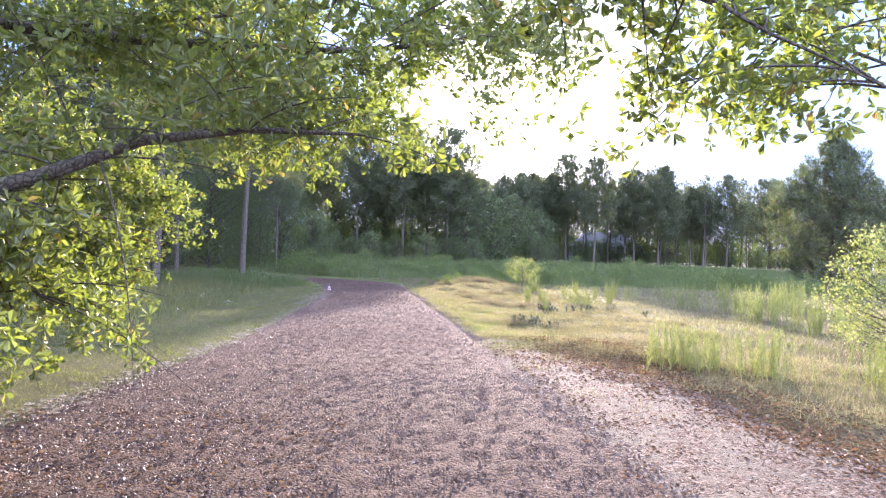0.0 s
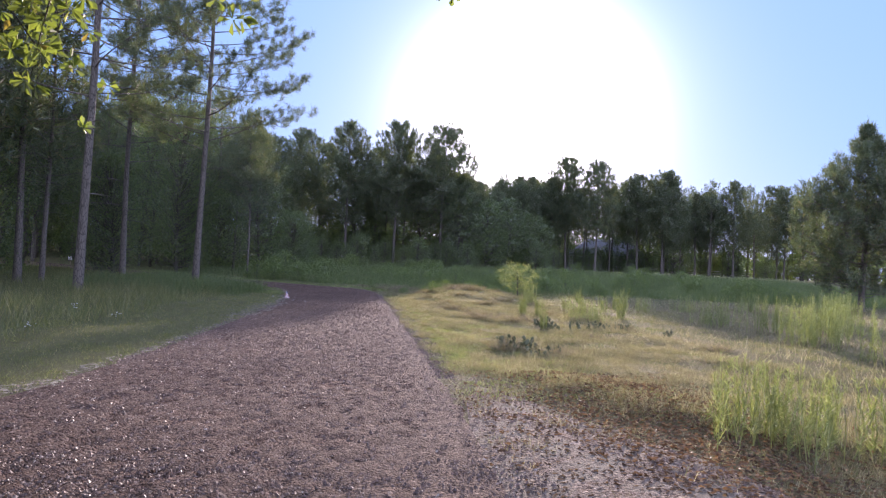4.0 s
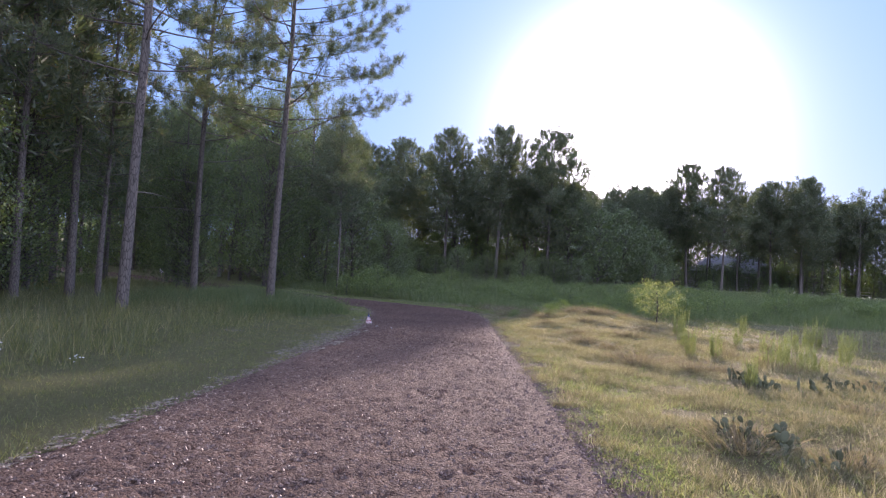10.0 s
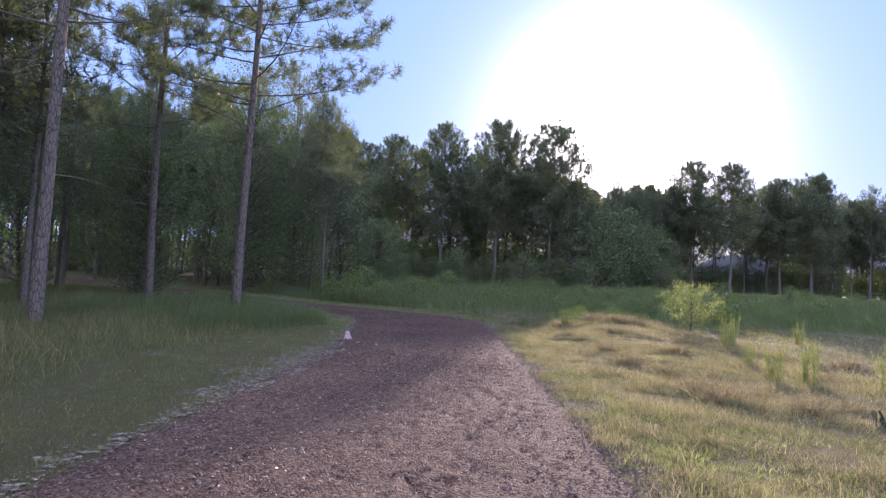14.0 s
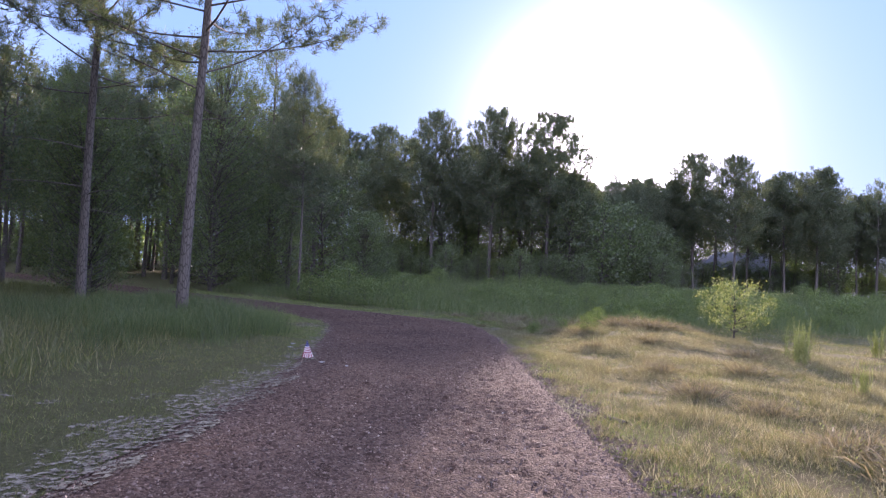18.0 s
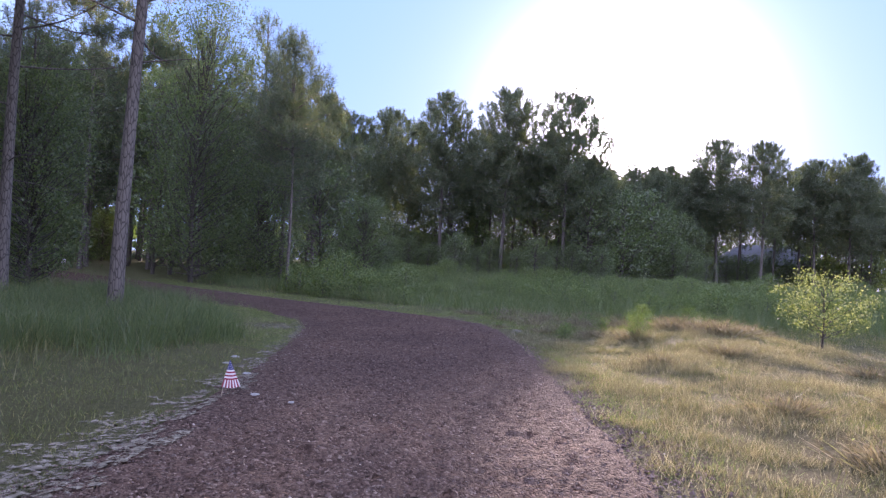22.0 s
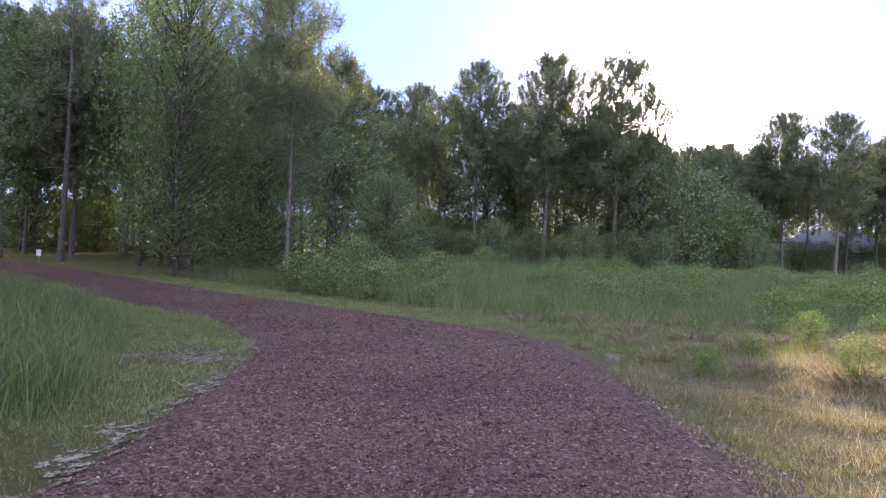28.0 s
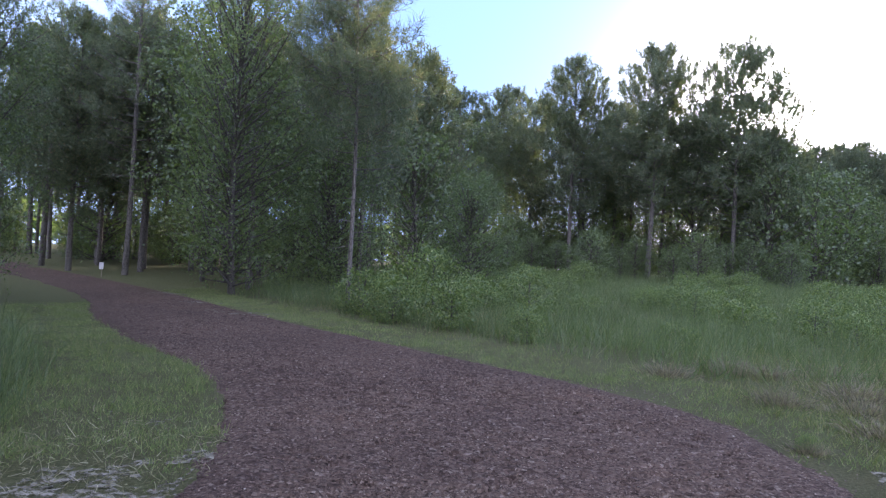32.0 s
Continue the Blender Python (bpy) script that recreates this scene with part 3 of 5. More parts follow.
edge_kinds = [pine(75 + k, "dense pine behind the tall ones at the wood's edge", "pines of the wood's edge", stand(*at, 50 * k, s), 17.0, 0.15, 0.26, 3.0, 70, 12, 30, 0.36, 0.024, dead=3, full=0.85)
              for k, (at, s) in enumerate([((-15.4, 24.5), 0.98), ((-12.0, 58.0), 0.85), ((-22.9, 59.3), 0.9)])]
# first and last are added to cast shade on the track and left verge
FAR = [(9.9, 82.0, 11.4), (-10.3, 95.2, 18.4), (-13.2, 86.0, 15.9), (30.6, 95.7, 15.5), (55.0, 102.8, 15.2), (27.0, 118.6, 15.9), (-12.2, 70.0, 13.9), (17.9, 100, 13.1), (23.3, 105, 14.3),
       (38.4, 100, 15.0), (42.3, 100, 15.9), (50.0, 105, 13.0), (43.8, 103, 15.4), (54.1, 110, 14.2), (65.4, 108, 16.0), (54.0, 115, 13.0), (38.2, 103, 14.6), (13.5, 96, 12.5),
       (10.5, 90, 13.0), (9.6, 86, 10.2), (12.6, 88, 11.4), (15.9, 93, 10.6), (20.6, 99, 13.2), (22.2, 108, 14.4), (25.6, 102, 13.8), (-24.1, 62, 14.0), (-26.7, 60, 13.6), (-25.6, 75, 17.5), (-40.5, 71, 17.0), (-32.7, 70, 17.0), (-7.6, 91, 16.0), (-0.6, 90, 15.0), (6.6, 88, 14.8)]
spot_rng = random.Random(5)
for k, (x, y, high) in enumerate(FAR):
    copy_thing(far_kinds[k % 4], stand(x, y, spot_rng.uniform(0, 360), high / 17.0 * (1.01 if x > 22 else 0.97)))

# pines close behind the three, and those round the bend
for x, y, high in [(-14.8, 30.5, 17), (-16.5, 35.0, 16), (-14.2, 42.5, 9.5), (-13.5, 19.0, 15), (-17.0, 22.0, 17), (-18.5, 28.0, 17), (-19, 40, 16), (-16.8, 46.5, 11), (-12.8, 33.6, 13),
                   (-25.5, 64, 16), (-28.6, 64, 16), (-30.4, 62, 17), (-10.8, 58.0, 13.5), (-14.5, 56.0, 13.5), (-30.5, 66, 15)]:
    copy_thing(edge_kinds[spot_rng.randrange(3)], stand(x, y, spot_rng.uniform(0, 360), high / 17.0))

# the wood behind and beside the track
WOOD = [((-46, -13), (4, 58), 44), ((-60, -12), (64, 110), 46), ((-40, -13), (60, 82), 22), ((-14, 9), (86, 102), 12), ((-12, 12), (104, 125), 6), ((12, 90), (103, 116), 44), ((14, 32), (104, 120), 14), ((12, 110), (116, 150), 22), ((75, 115), (20, 100), 22), ((-70, -30), (-30, 10), 10)]
placed = [(-9.5, 29.4), (-11.4, 38.1), (-7.45, 36.3)]
for (x0, x1), (y0, y1), count in WOOD:
    made = 0
    for _ in range(count * 12):
        x, y = spot_rng.uniform(x0, x1), spot_rng.uniform(y0, y1)
        if made >= count or inside([x], [y])[0] or (30 < x < 47 and 106 < y < 120) or edge_gap(np.array([x]), np.array([y]))[0] < 2.5 or any((x - a) ** 2 + (y - b) ** 2 < 3.4 for a, b in placed):
            continue
        placed.append((x, y))
        made += 1
        low = (0.33 * math.hypot(x, y - 21) + 0.6) / 17 if x < -12 and 36 < y < 60 else 1.1
        copy_thing(back_kinds[spot_rng.randrange(3)], stand(x, y, spot_rng.uniform(0, 360), min(low, spot_rng.uniform(0.72, 1.02)) * (0.84 if y > 101 and 10 < x < 26 else 1.0)))

# leafy trees and undergrowth of the wood
near_leafy = [broadleaf("leafy_tree", 180 + k, "leafy tree at the wood's edge", "tree", "leafy trees of the wood", stand(*at), M_LEAF, high, 0.13, wide, 0.08, 160, (220, 130, 130)[k], 0.05)
              for k, (at, high, wide) in enumerate([((-13.4, 53.2), 14.0, 3.2), ((-15.5, 33.0), 8.5, 2.6), ((-14, 22.0), 7.0, 2.4)])]
leafy_kinds = [broadleaf("leafy_tree", 80 + k, "leafy tree in the shade of the wood", "tree", "leafy trees of the wood", stand(*at), M_LEAF, high, 0.13, wide, 0.08, 80, 48, 0.1)
               for k, (at, high, wide) in enumerate([((-17.0, 59.0), 14.0, 3.4), ((-16.5, 64.0), 8.5, 2.6), ((-3.0, 87.0), 7.0, 2.8)])]
# first tree: added behind the far pines to keep sun off the bend
LEAFY = [(5.2, 83.0, 1, 1.2), (-15, 24, 1, 1.0), (-13.5, 41.5, 1, 0.8), (-16, 45, 0, 0.7), (-19, 36, 0, 0.8), (-14, 27.5, 2, 0.9), (-13, 20, 2, 1.1), (-12, 15, 1, 0.9), (-17, 18, 0, 0.7), (-11.5, 57, 2, 0.9),
         (-17.5, 58, 0, 0.85), (-16, 63, 1, 1.1), (-10, 63, 1, 0.9), (-11, 76, 0, 0.8), (9.5, 80, 1, 1.1), (13, 84, 2, 1.2), (17, 90, 1, 1.1), (21, 95, 2, 1.1),
         (23.5, 99, 1, 0.9), (-17, 78, 0, 0.9), (-22, 70, 1, 1.2), (27.5, 104, 2, 0.8), (46, 104, 2, 0.9), (58, 108, 2, 0.9), (70, 108, 1, 1.0), (-30, 66, 1, 1.1), (-22, 28, 0, 0.9), (-21, 44, 0, 0.8)]
for x, y, k, s in LEAFY:
    copy_thing((near_leafy if x > -17 and y < 58 else leafy_kinds)[k], stand(x, y, spot_rng.uniform(0, 360), s))
for k in range(20):
    x = -50 + 6.3 * k + spot_rng.uniform(-1.5, 1.5)
    y = (74 if x < -14 else 89 if x < 12 else 107) + spot_rng.uniform(0, 16)
    copy_thing(leafy_kinds[1 + k % 2], stand(x, y, spot_rng.uniform(0, 360), spot_rng.uniform(0.7, 1.15)))

for x, y, s in [(-46.5, 67.0, 0.6), (-49.0, 70.5, 0.8), (-52.0, 68.0, 0.9), (-48.0, 64.0, 0.5), (-54.0, 73.0, 1.0), (-44.5, 71.5, 0.7)]:
    copy_thing(leafy_kinds[2], stand(x, y, 31 * x, s))
for k in range(14):
    copy_thing(leafy_kinds[k % 3], stand(spot_rng.uniform(-62, -46), spot_rng.uniform(62, 86), spot_rng.uniform(0, 360), (0.7, 1.0, 1.1)[k % 3]))

# undergrowth behind the trunks
for count, (x0, x1), (y0, y1), (s0, s1) in [(16, (-14, 11), (85, 98), (0.34, 0.6)), (22, (12, 90), (107, 114), (0.32, 0.5)), (18, (-48, -15), (72, 86), (0.4, 0.7)), (16, (-44, -20), (14, 56), (0.3, 0.55)), (8, (-36, -27), (67, 72), (0.4, 0.6)),
                                          (34, (-16, 12.5), (86, 99), (0.5, 0.8)), (18, (9, 25), (88, 104), (0.6, 0.95)), (34, (14, 80), (105, 114), (0.5, 0.8)),
                                          (16, (-9, 11), (75, 80), (0.3, 0.5)), (10, (11, 24), (84, 98), (0.3, 0.55))]:
    for k in range(count):
        x = x0 + (x1 - x0) * (k + spot_rng.random()) / count
        y = spot_rng.uniform(y0, y1)
        if edge_gap(np.array([x]), np.array([y]))[0] > 3 and not inside([x], [y])[0] and not (29 < x < 47 and y > 100):
            copy_thing(leafy_kinds[2], stand(x, y, spot_rng.uniform(0, 360), spot_rng.uniform(s0, s1)))

# the woods on the horizon
r = np.random.default_rng(71)
n = 26000
turn, away = r.uniform(0, 2 * np.pi, n), 190 + 120 * r.random(n)
top = 11 + 3 * np.sin(turn * 23) + 2.5 * np.sin(turn * 61 + 1) + 2 * np.sin(turn * 140)
base = np.stack([20 + np.cos(turn) * away, 50 + np.sin(turn) * away, 1.3 + top * r.random(n) ** 0.8], 1)
woods = new("far_woods", mesh_np("far_woods", *flakes(base, 0.9 + 1.1 * r.random(n), r, 0.8)))
woods.data.materials.append(M_LEAF)
tagged(woods, "dark woods along the horizon", "woods", kind="stuff")

# ---- the oak that the walk starts under ----
oak = thing("oak_tree", "broad oak with low limbs and sunlit leaf rosettes over the track", "oak tree", m=pose(-6.2, 3.2, float(land(-6.2, 3.2))))
r = np.random.default_rng(21)
g = Geo()
g.tube([(0.05, 0, -0.3), (0, 0, 0), (0.05, 0.02, 0.8), (0.15, 0.08, 1.7), (0.2, 0.0, 2.8), (0.1, -0.1, 4.2), (0.0, 0.0, 6.0), (0.2, 0.1, 7.6)], [0.42, 0.34, 0.28, 0.26, 0.23, 0.17, 0.1, 0.03], 12)
part("trunk", g.mesh("trunk", True), M_OAK_BARK, oak)
OAK_LIMBS = [[(0.1, 0.05, 1.0), (1.4, 1.1, 1.2), (2.8, 1.9, 1.5), (3.9, 2.15, 2.03), (4.6, 2.33, 2.36), (5.2, 2.56, 2.5), (5.9, 2.8, 2.55)],
             [(0.2, 0.0, 2.8), (1.5, 2.2, 3.2), (3.5, 3.3, 3.3), (5.4, 3.6, 3.35), (6.7, 3.6, 3.5)],
             [(0.2, 0.0, 3.2), (2.0, 1.6, 3.8), (4.5, 2.4, 4.1), (7.0, 2.8, 4.2), (9.0, 2.6, 4.0)],
             [(0.2, 0.0, 2.6), (2.4, 0.8, 3.5), (5.0, 1.4, 3.7), (7.1, 1.4, 3.3), (7.9, 1.2, 2.85), (8.7, 1.2, 2.55)],
             [(0.0, 0.0, 1.4), (1.5, 1.2, 1.8), (2.9, 2.2, 1.95), (3.5, 2.6, 1.7), (3.75, 2.9, 1.35)],
             [(0.15, 0.1, 1.9), (1.0, 1.8, 2.4), (2.2, 3.2, 3.1), (3.8, 3.9, 3.6), (5.4, 3.6, 3.7)],
             [(0.2, 0.0, 2.5), (2.0, 0.7, 3.3), (4.2, 1.4, 3.7), (6.4, 1.7, 3.6), (8.2, 1.9, 3.2), (9.6, 2.2, 3.0)],
             [(0.2, 0.0, 3.0), (1.8, -0.6, 4.0), (4.0, -1.0, 4.5), (6.4, -0.6, 4.6), (8.8, 0.4, 4.2), (10.6, 1.2, 3.6)],
             [(0.1, 0.0, 3.4), (0.6, 1.8, 4.6), (1.8, 3.2, 5.2), (3.6, 3.8, 5.4)],
             [(0.0, 0.0, 2.2), (-0.8, 1.2, 3.0), (-1.2, 2.4, 3.4), (-0.6, 3.4, 3.2)],
             [(0.1, 0.0, 3.8), (1.6, -2.2, 4.8), (3.8, -3.4, 5.2)],
             [(0.0, 0.0, 1.3), (1.0, 1.6, 1.7), (2.0, 2.8, 1.7), (2.7, 3.2, 1.35)],
             [(0.1, 0.0, 1.9), (0.8, 2.8, 2.7), (1.8, 5.2, 3.0), (2.5, 6.8, 2.7), (2.9, 7.6, 2.1)],
             [(0.0, 0.0, 1.5), (0.6, 3.0, 2.0), (1.4, 5.6, 2.1), (2.1, 6.8, 1.8), (2.3, 7.3, 1.15)],
             [(0.2, 0.0, 3.0), (2.0, 3.0, 4.2), (4.2, 5.2, 4.8), (6.2, 6.0, 4.55), (7.2, 6.2, 4.5), (7.9, 6.3, 4.55)],
             [(0.2, 0.0, 2.8), (1.5, 3.2, 3.6), (3.5, 5.0, 3.9), (5.0, 5.6, 3.55), (5.9, 5.8, 3.3)],
             [(0.1, 0.0, 2.6), (1.0, 3.4, 3.5), (2.5, 5.6, 3.7), (4.0, 6.1, 3.5), (5.0, 6.2, 3.3)],
             [(0.0, 0.0, 1.7), (0.4, 3.0, 2.3), (1.0, 5.6, 2.5), (1.8, 7.2, 2.2), (2.3, 7.9, 1.6)]]
rosettes = []
for k, line in enumerate(OAK_LIMBS):
    p = curve([(a, b) for a, b, _ in line], 5)
    p = np.column_stack([p, np.interp(np.linspace(0, 1, len(p)), np.linspace(0, 1, len(line)), [c for *_, c in line])])
    g = Geo()
    thick = 0.03 if k == 3 else 0.085 if k < 4 else 0.06 if k < 12 else 0.03
    g.tube(p, thick * np.linspace(1, 0.12, len(p)), 7)
    for q in range(56 if max(a for a, _, _ in line) > 8 else 62):
        f = (0.22 if k < 12 else 0.5) + (0.78 if k < 12 else 0.5) * r.random()
        at = np.array([np.interp(f, np.linspace(0, 1, len(p)), p[:, c]) for c in range(3)])
        way = unit(r.normal(size=3) * (1, 1, 0.55) + (0.15, 0.1, 0.05))
        far = 0.5 + 0.8 * r.random()
        s = np.linspace(0, 1, 6)[:, None]
        side = np.cross(way, (0, 0, 1.0)) * r.normal() * 0.3
        bend = way * s + np.array([0, 0, -0.25]) * s**2 + side * s**2
        if (at[0] > 4.4 and (at + far * bend)[:, 2].min() < 2.3) or (at[0] > 4.6 and (at + far * bend)[-1, 1] < 0.85 and (at + far * bend)[-1, 2] < 3.5):
            continue
        g.tube(at + far * bend, np.linspace(0.008, 0.002, 6), 4)
        for t in range(16):
            h = 0.3 + 0.7 * r.random()
            spot = at + far * (way * h + np.array([0, 0, -0.25]) * h**2 + side * h**2) + r.normal(size=3) * 0.1
            rosettes.append((*spot, *unit(way + r.normal(size=3) * 0.6)))
    part("limb", g.mesh("limb", True), M_OAK_BARK, oak)
ros = np.array(rosettes)
keep = (ros[:, 2] > 0.35) & ~((ros[:, 0] > 4.4) & (ros[:, 2] < 2.15))
ros = ros[keep & ~((ros[:, 0] > 5.0) & (ros[:, 1] < 0.85) & (ros[:, 2] < 3.5))]
# the nearest rosettes on the hanging limb have single leaves
close = np.where((ros[:, 0] > 6.7) & (ros[:, 0] < 9.2) & (ros[:, 2] < 3.1))[0][:42]
leaf_kinds = []
for k in range(4):
    m = mesh_np("leaf", *leaves(np.zeros((1, 3)), np.array([[0, 0, 1.0]]), np.array([0.064 + 0.008 * k]), np.array([0.03 + 0.004 * k]), r))
    m.materials.append(M_OAK_LEAF)
    leaf_kinds.append(m)
for k, row in enumerate(ros[close]):
    for q in range(7):
        aim = Vector(unit(row[3:] * 0.45 + unit(r.normal(size=3))))
        ob = part("leaf", leaf_kinds[(k + q) % 4], M_OAK_LEAF, oak)
        ob.matrix_basis = Matrix.Translation(row[:3]) @ aim.to_track_quat("Z", "Y").to_matrix().to_4x4() @ Matrix.Rotation(r.random() * 6.28, 4, "Z")
ros = np.delete(ros, close, 0)
n = 9
base, way = np.repeat(ros[:, :3], n, 0), np.repeat(ros[:, 3:], n, 0)
way = unit(way * 0.45 + unit(r.normal(size=base.shape)))
leaf = leaves(base + way * 0.01, way, 0.052 + 0.036 * r.random(len(base)), 0.025 + 0.016 * r.random(len(base)), r)
part("crown", mesh_np("crown", *leaf), M_OAK_LEAF, oak, "sunlit yellow-green oak leaves in rosettes")


# ---- grass, brush and litter ----
def scatter(count, xs, ys, keep, r):
    x, y = r.uniform(*xs, count), r.uniform(*ys, count)
    ok = keep(x, y)
    return x[ok], y[ok]


def turf(name, x, y, per, spread_by, high, wide, lean, mat, label, r, bend=0.0):
    """Tufts of blades at the places given, as one sheet of growth."""
    n = len(x)
    tall = high * (0.5 + 0.9 * r.random(n) ** 1.5)
    bx, by = np.repeat(x, per) + r.normal(size=n * per) * spread_by, np.repeat(y, per) + r.normal(size=n * per) * spread_by
    base = np.stack([bx, by, land(bx, by) - 0.012], 1)
    way = unit(np.stack([r.normal(size=n * per) * lean, r.normal(size=n * per) * lean, np.ones(n * per)], 1))
    v, f = blades(base, way, np.repeat(tall, per) * (0.5 + 0.7 * r.random(n * per)), wide * (0.6 + 0.8 * r.random(n * per)), r, bend)
    ob = new(name, mesh_np(name, v, f))
    ob.data.materials.append(mat)
    return tagged(ob, label, "grass", kind="stuff")


r = np.random.default_rng(31)
off_track = lambda x, y: ~inside(x, y)


def grown(x, y):
    """False on the trodden ground beside the shoulder, but for a few tufts."""
    line = np.interp(y, (8, 10, 11.5, 13, 14.5, 16, 17.5), (4.95, 4.6, 4.2, 3.6, 2.7, 1.9, -5)) + 0.35 * np.sin(y * 5.1 + x) * np.sin(y * 2.3 - 2 * x)
    return (x > line + 0.25 * r.normal(size=len(x))) | (r.random(len(x)) < 0.1)


def margin(x, y):
    """Width of the crumbling, half bare strip between the track and the meadow grass."""
    return np.interp(y, (15, 18, 26, 30, 34, 37), (0.15, 0.32, 0.42, 0.42, 0.25, 0.05)) * (1 + 0.6 * np.sin(y * 2.7) * np.sin(y * 1.1 + 1))


x, y = scatter(34000, (0.6, 8), (8, 44), lambda x, y: (y < 36.6 + 0.45 * x + 1.5 * r.random(len(x))) & (off_track(x, y) & (x > 0.8) & (edge_gap(x, y) > margin(x, y) * r.random(len(x)) ** 0.6) | (edge_gap(x, y) < 0.22) & (x > 0.8) & (r.random(len(x)) < 0.06) & (y > 15)) & grown(x, y), r)
clumpy = np.sin(x * 2.3 + 1.7 * np.sin(y * 1.1)) * np.sin(y * 2.9 + x) + 0.7 * np.sin(x * 5.1 + y * 3.7) * np.sin(y * 6.3 - x * 2)
turf("dry_grass_near", x, y, 24, 0.08, 0.09 + 0.075 * np.clip(clumpy, -0.8, 1.2), 0.0046, 0.6, M_GRASS_DRY, "short dry tan meadow grass beside the track", r)
x, y = scatter(2200, (1.0, 9), (5, 44), lambda x, y: off_track(x, y) & (edge_gap(x, y) > 0.3) & grown(x, y), r)
turf("tall_straw_near", x, y, 9, 0.05, 0.24, 0.0035, 0.35, M_GRASS_DRY, "thin taller straw standing in the meadow grass", r, 0.2)
x, y = scatter(15000, (1.0, 12), (3, 44), lambda x, y: off_track(x, y) & grown(x, y) & (edge_gap(x, y) > 0.06 + 0.6 * margin(x, y)) & (np.sin(x * 1.1 + 2) * np.sin(y * 0.7) + 0.5 * np.sin(x * 3 + y * 2) > -0.25), r)
turf("green_grass_near", x, y, 18, 0.075, 0.09, 0.0045, 0.6, M_GRASS_GREEN, "low green grass among the dry meadow grass", r)
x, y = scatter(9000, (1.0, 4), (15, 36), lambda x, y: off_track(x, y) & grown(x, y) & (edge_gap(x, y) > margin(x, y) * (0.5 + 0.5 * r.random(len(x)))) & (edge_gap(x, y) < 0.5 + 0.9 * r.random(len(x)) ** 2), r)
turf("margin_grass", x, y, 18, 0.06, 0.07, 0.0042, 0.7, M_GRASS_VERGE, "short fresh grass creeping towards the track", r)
x, y = scatter(5200, (2.1, 5.6), (13.5, 24), lambda x, y: off_track(x, y) & (edge_gap(x, y) > 0.25) & (x < 2.6 + 2.6 * r.random(len(x))) & (np.sin(x * 2.1 + y) * np.sin(y * 1.7 - x) > -0.55), r)
turf("low_herbs", x, y, 9, 0.05, 0.075, 0.011, 0.9, M_WEED, "small grey-green herbs growing low beside the track", r)
x, y = scatter(7500, (7, 45), (8, 48), lambda x, y: off_track(x, y) & (y < 39 + 6 * r.random(len(x))), r)
turf("dry_grass_far", x, y, 18, 0.2, 0.22, 0.009, 0.6, M_GRASS_DRY, "dry golden grass across the open meadow", r)
x, y = scatter(19000, (-10, -2), (2, 44), lambda x, y: off_track(x, y) & (x < -2.3) & (y < 33 + 2 * r.random(len(x))) & (edge_gap(x, y) > 0.06 * r.random(len(x))) & (edge_gap(x, y) < 3.0 + r.random(len(x))), r)
turf("verge_grass", x, y, 18, 0.075, 0.08, 0.005, 0.6, M_GRASS_GREEN, "short green grass of the verge along the track", r)
x, y = scatter(13000, (-22, -3), (3, 52), lambda x, y: off_track(x, y) & (x < -2.3) & (edge_gap(x, y) > 2.0 + 1.2 * r.random(len(x))), r)
turf("wood_edge_grass", x, y, 12, 0.16, 0.42, 0.011, 0.4, M_GRASS_GREEN, "tall dim green grass at the wood's edge", r)
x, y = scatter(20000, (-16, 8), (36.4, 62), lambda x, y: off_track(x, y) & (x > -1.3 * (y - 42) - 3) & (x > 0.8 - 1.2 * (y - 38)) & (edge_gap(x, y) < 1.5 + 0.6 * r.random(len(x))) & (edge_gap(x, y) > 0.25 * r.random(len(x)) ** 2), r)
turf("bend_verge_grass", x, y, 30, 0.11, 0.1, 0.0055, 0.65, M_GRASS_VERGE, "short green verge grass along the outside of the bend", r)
x, y = scatter(16000, (-14, 50), (43, 84), lambda x, y: off_track(x, y) & (edge_gap(x, y) > 1.4 + r.random(len(x))) & (x > -1.2 * (y - 44) - 2), r)
turf("brush_grass", x, y, 20, 0.22, 0.66, 0.011, 0.45, M_GRASS_BRUSH, "tall green grass and brush beyond the bend", r)

x, y = scatter(5600, (-11, -3.4), (30, 43), lambda x, y: off_track(x, y) & (y > 32.4 + 1.4 * np.sin(x * 1.3) + 0.8 * np.sin(x * 3.1) + r.normal(size=len(x)) * 0.6) & (edge_gap(x, y) > np.interp(y, (32, 34.5, 36, 43), (0.45, 0.6, 1.6, 1.5)) + 0.5 * r.random(len(x))), r)
turf("bend_tall_grass", x, y, 18, 0.14, 0.6, 0.0075, 0.35, M_GRASS_BRUSH, "tall green grass on the inside of the bend", r, 0.2)

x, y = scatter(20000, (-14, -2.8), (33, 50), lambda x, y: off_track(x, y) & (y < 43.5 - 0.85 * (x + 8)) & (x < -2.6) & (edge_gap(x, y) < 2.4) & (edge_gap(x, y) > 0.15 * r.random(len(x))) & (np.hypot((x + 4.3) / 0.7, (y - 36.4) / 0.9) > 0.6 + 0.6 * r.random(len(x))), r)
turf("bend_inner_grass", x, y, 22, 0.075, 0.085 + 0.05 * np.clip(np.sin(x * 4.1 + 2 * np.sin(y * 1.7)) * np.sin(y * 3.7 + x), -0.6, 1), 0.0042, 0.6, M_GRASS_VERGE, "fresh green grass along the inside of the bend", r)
x, y = scatter(900, (-5.6, -3.2), (34.8, 38), lambda x, y: off_track(x, y), r)
turf("flattened_straw", x, y, 6, 0.1, 0.14, 0.006, 2.6, M_GRASS_DRY, "flattened straw on the bare spot inside the bend", r, 0.1)

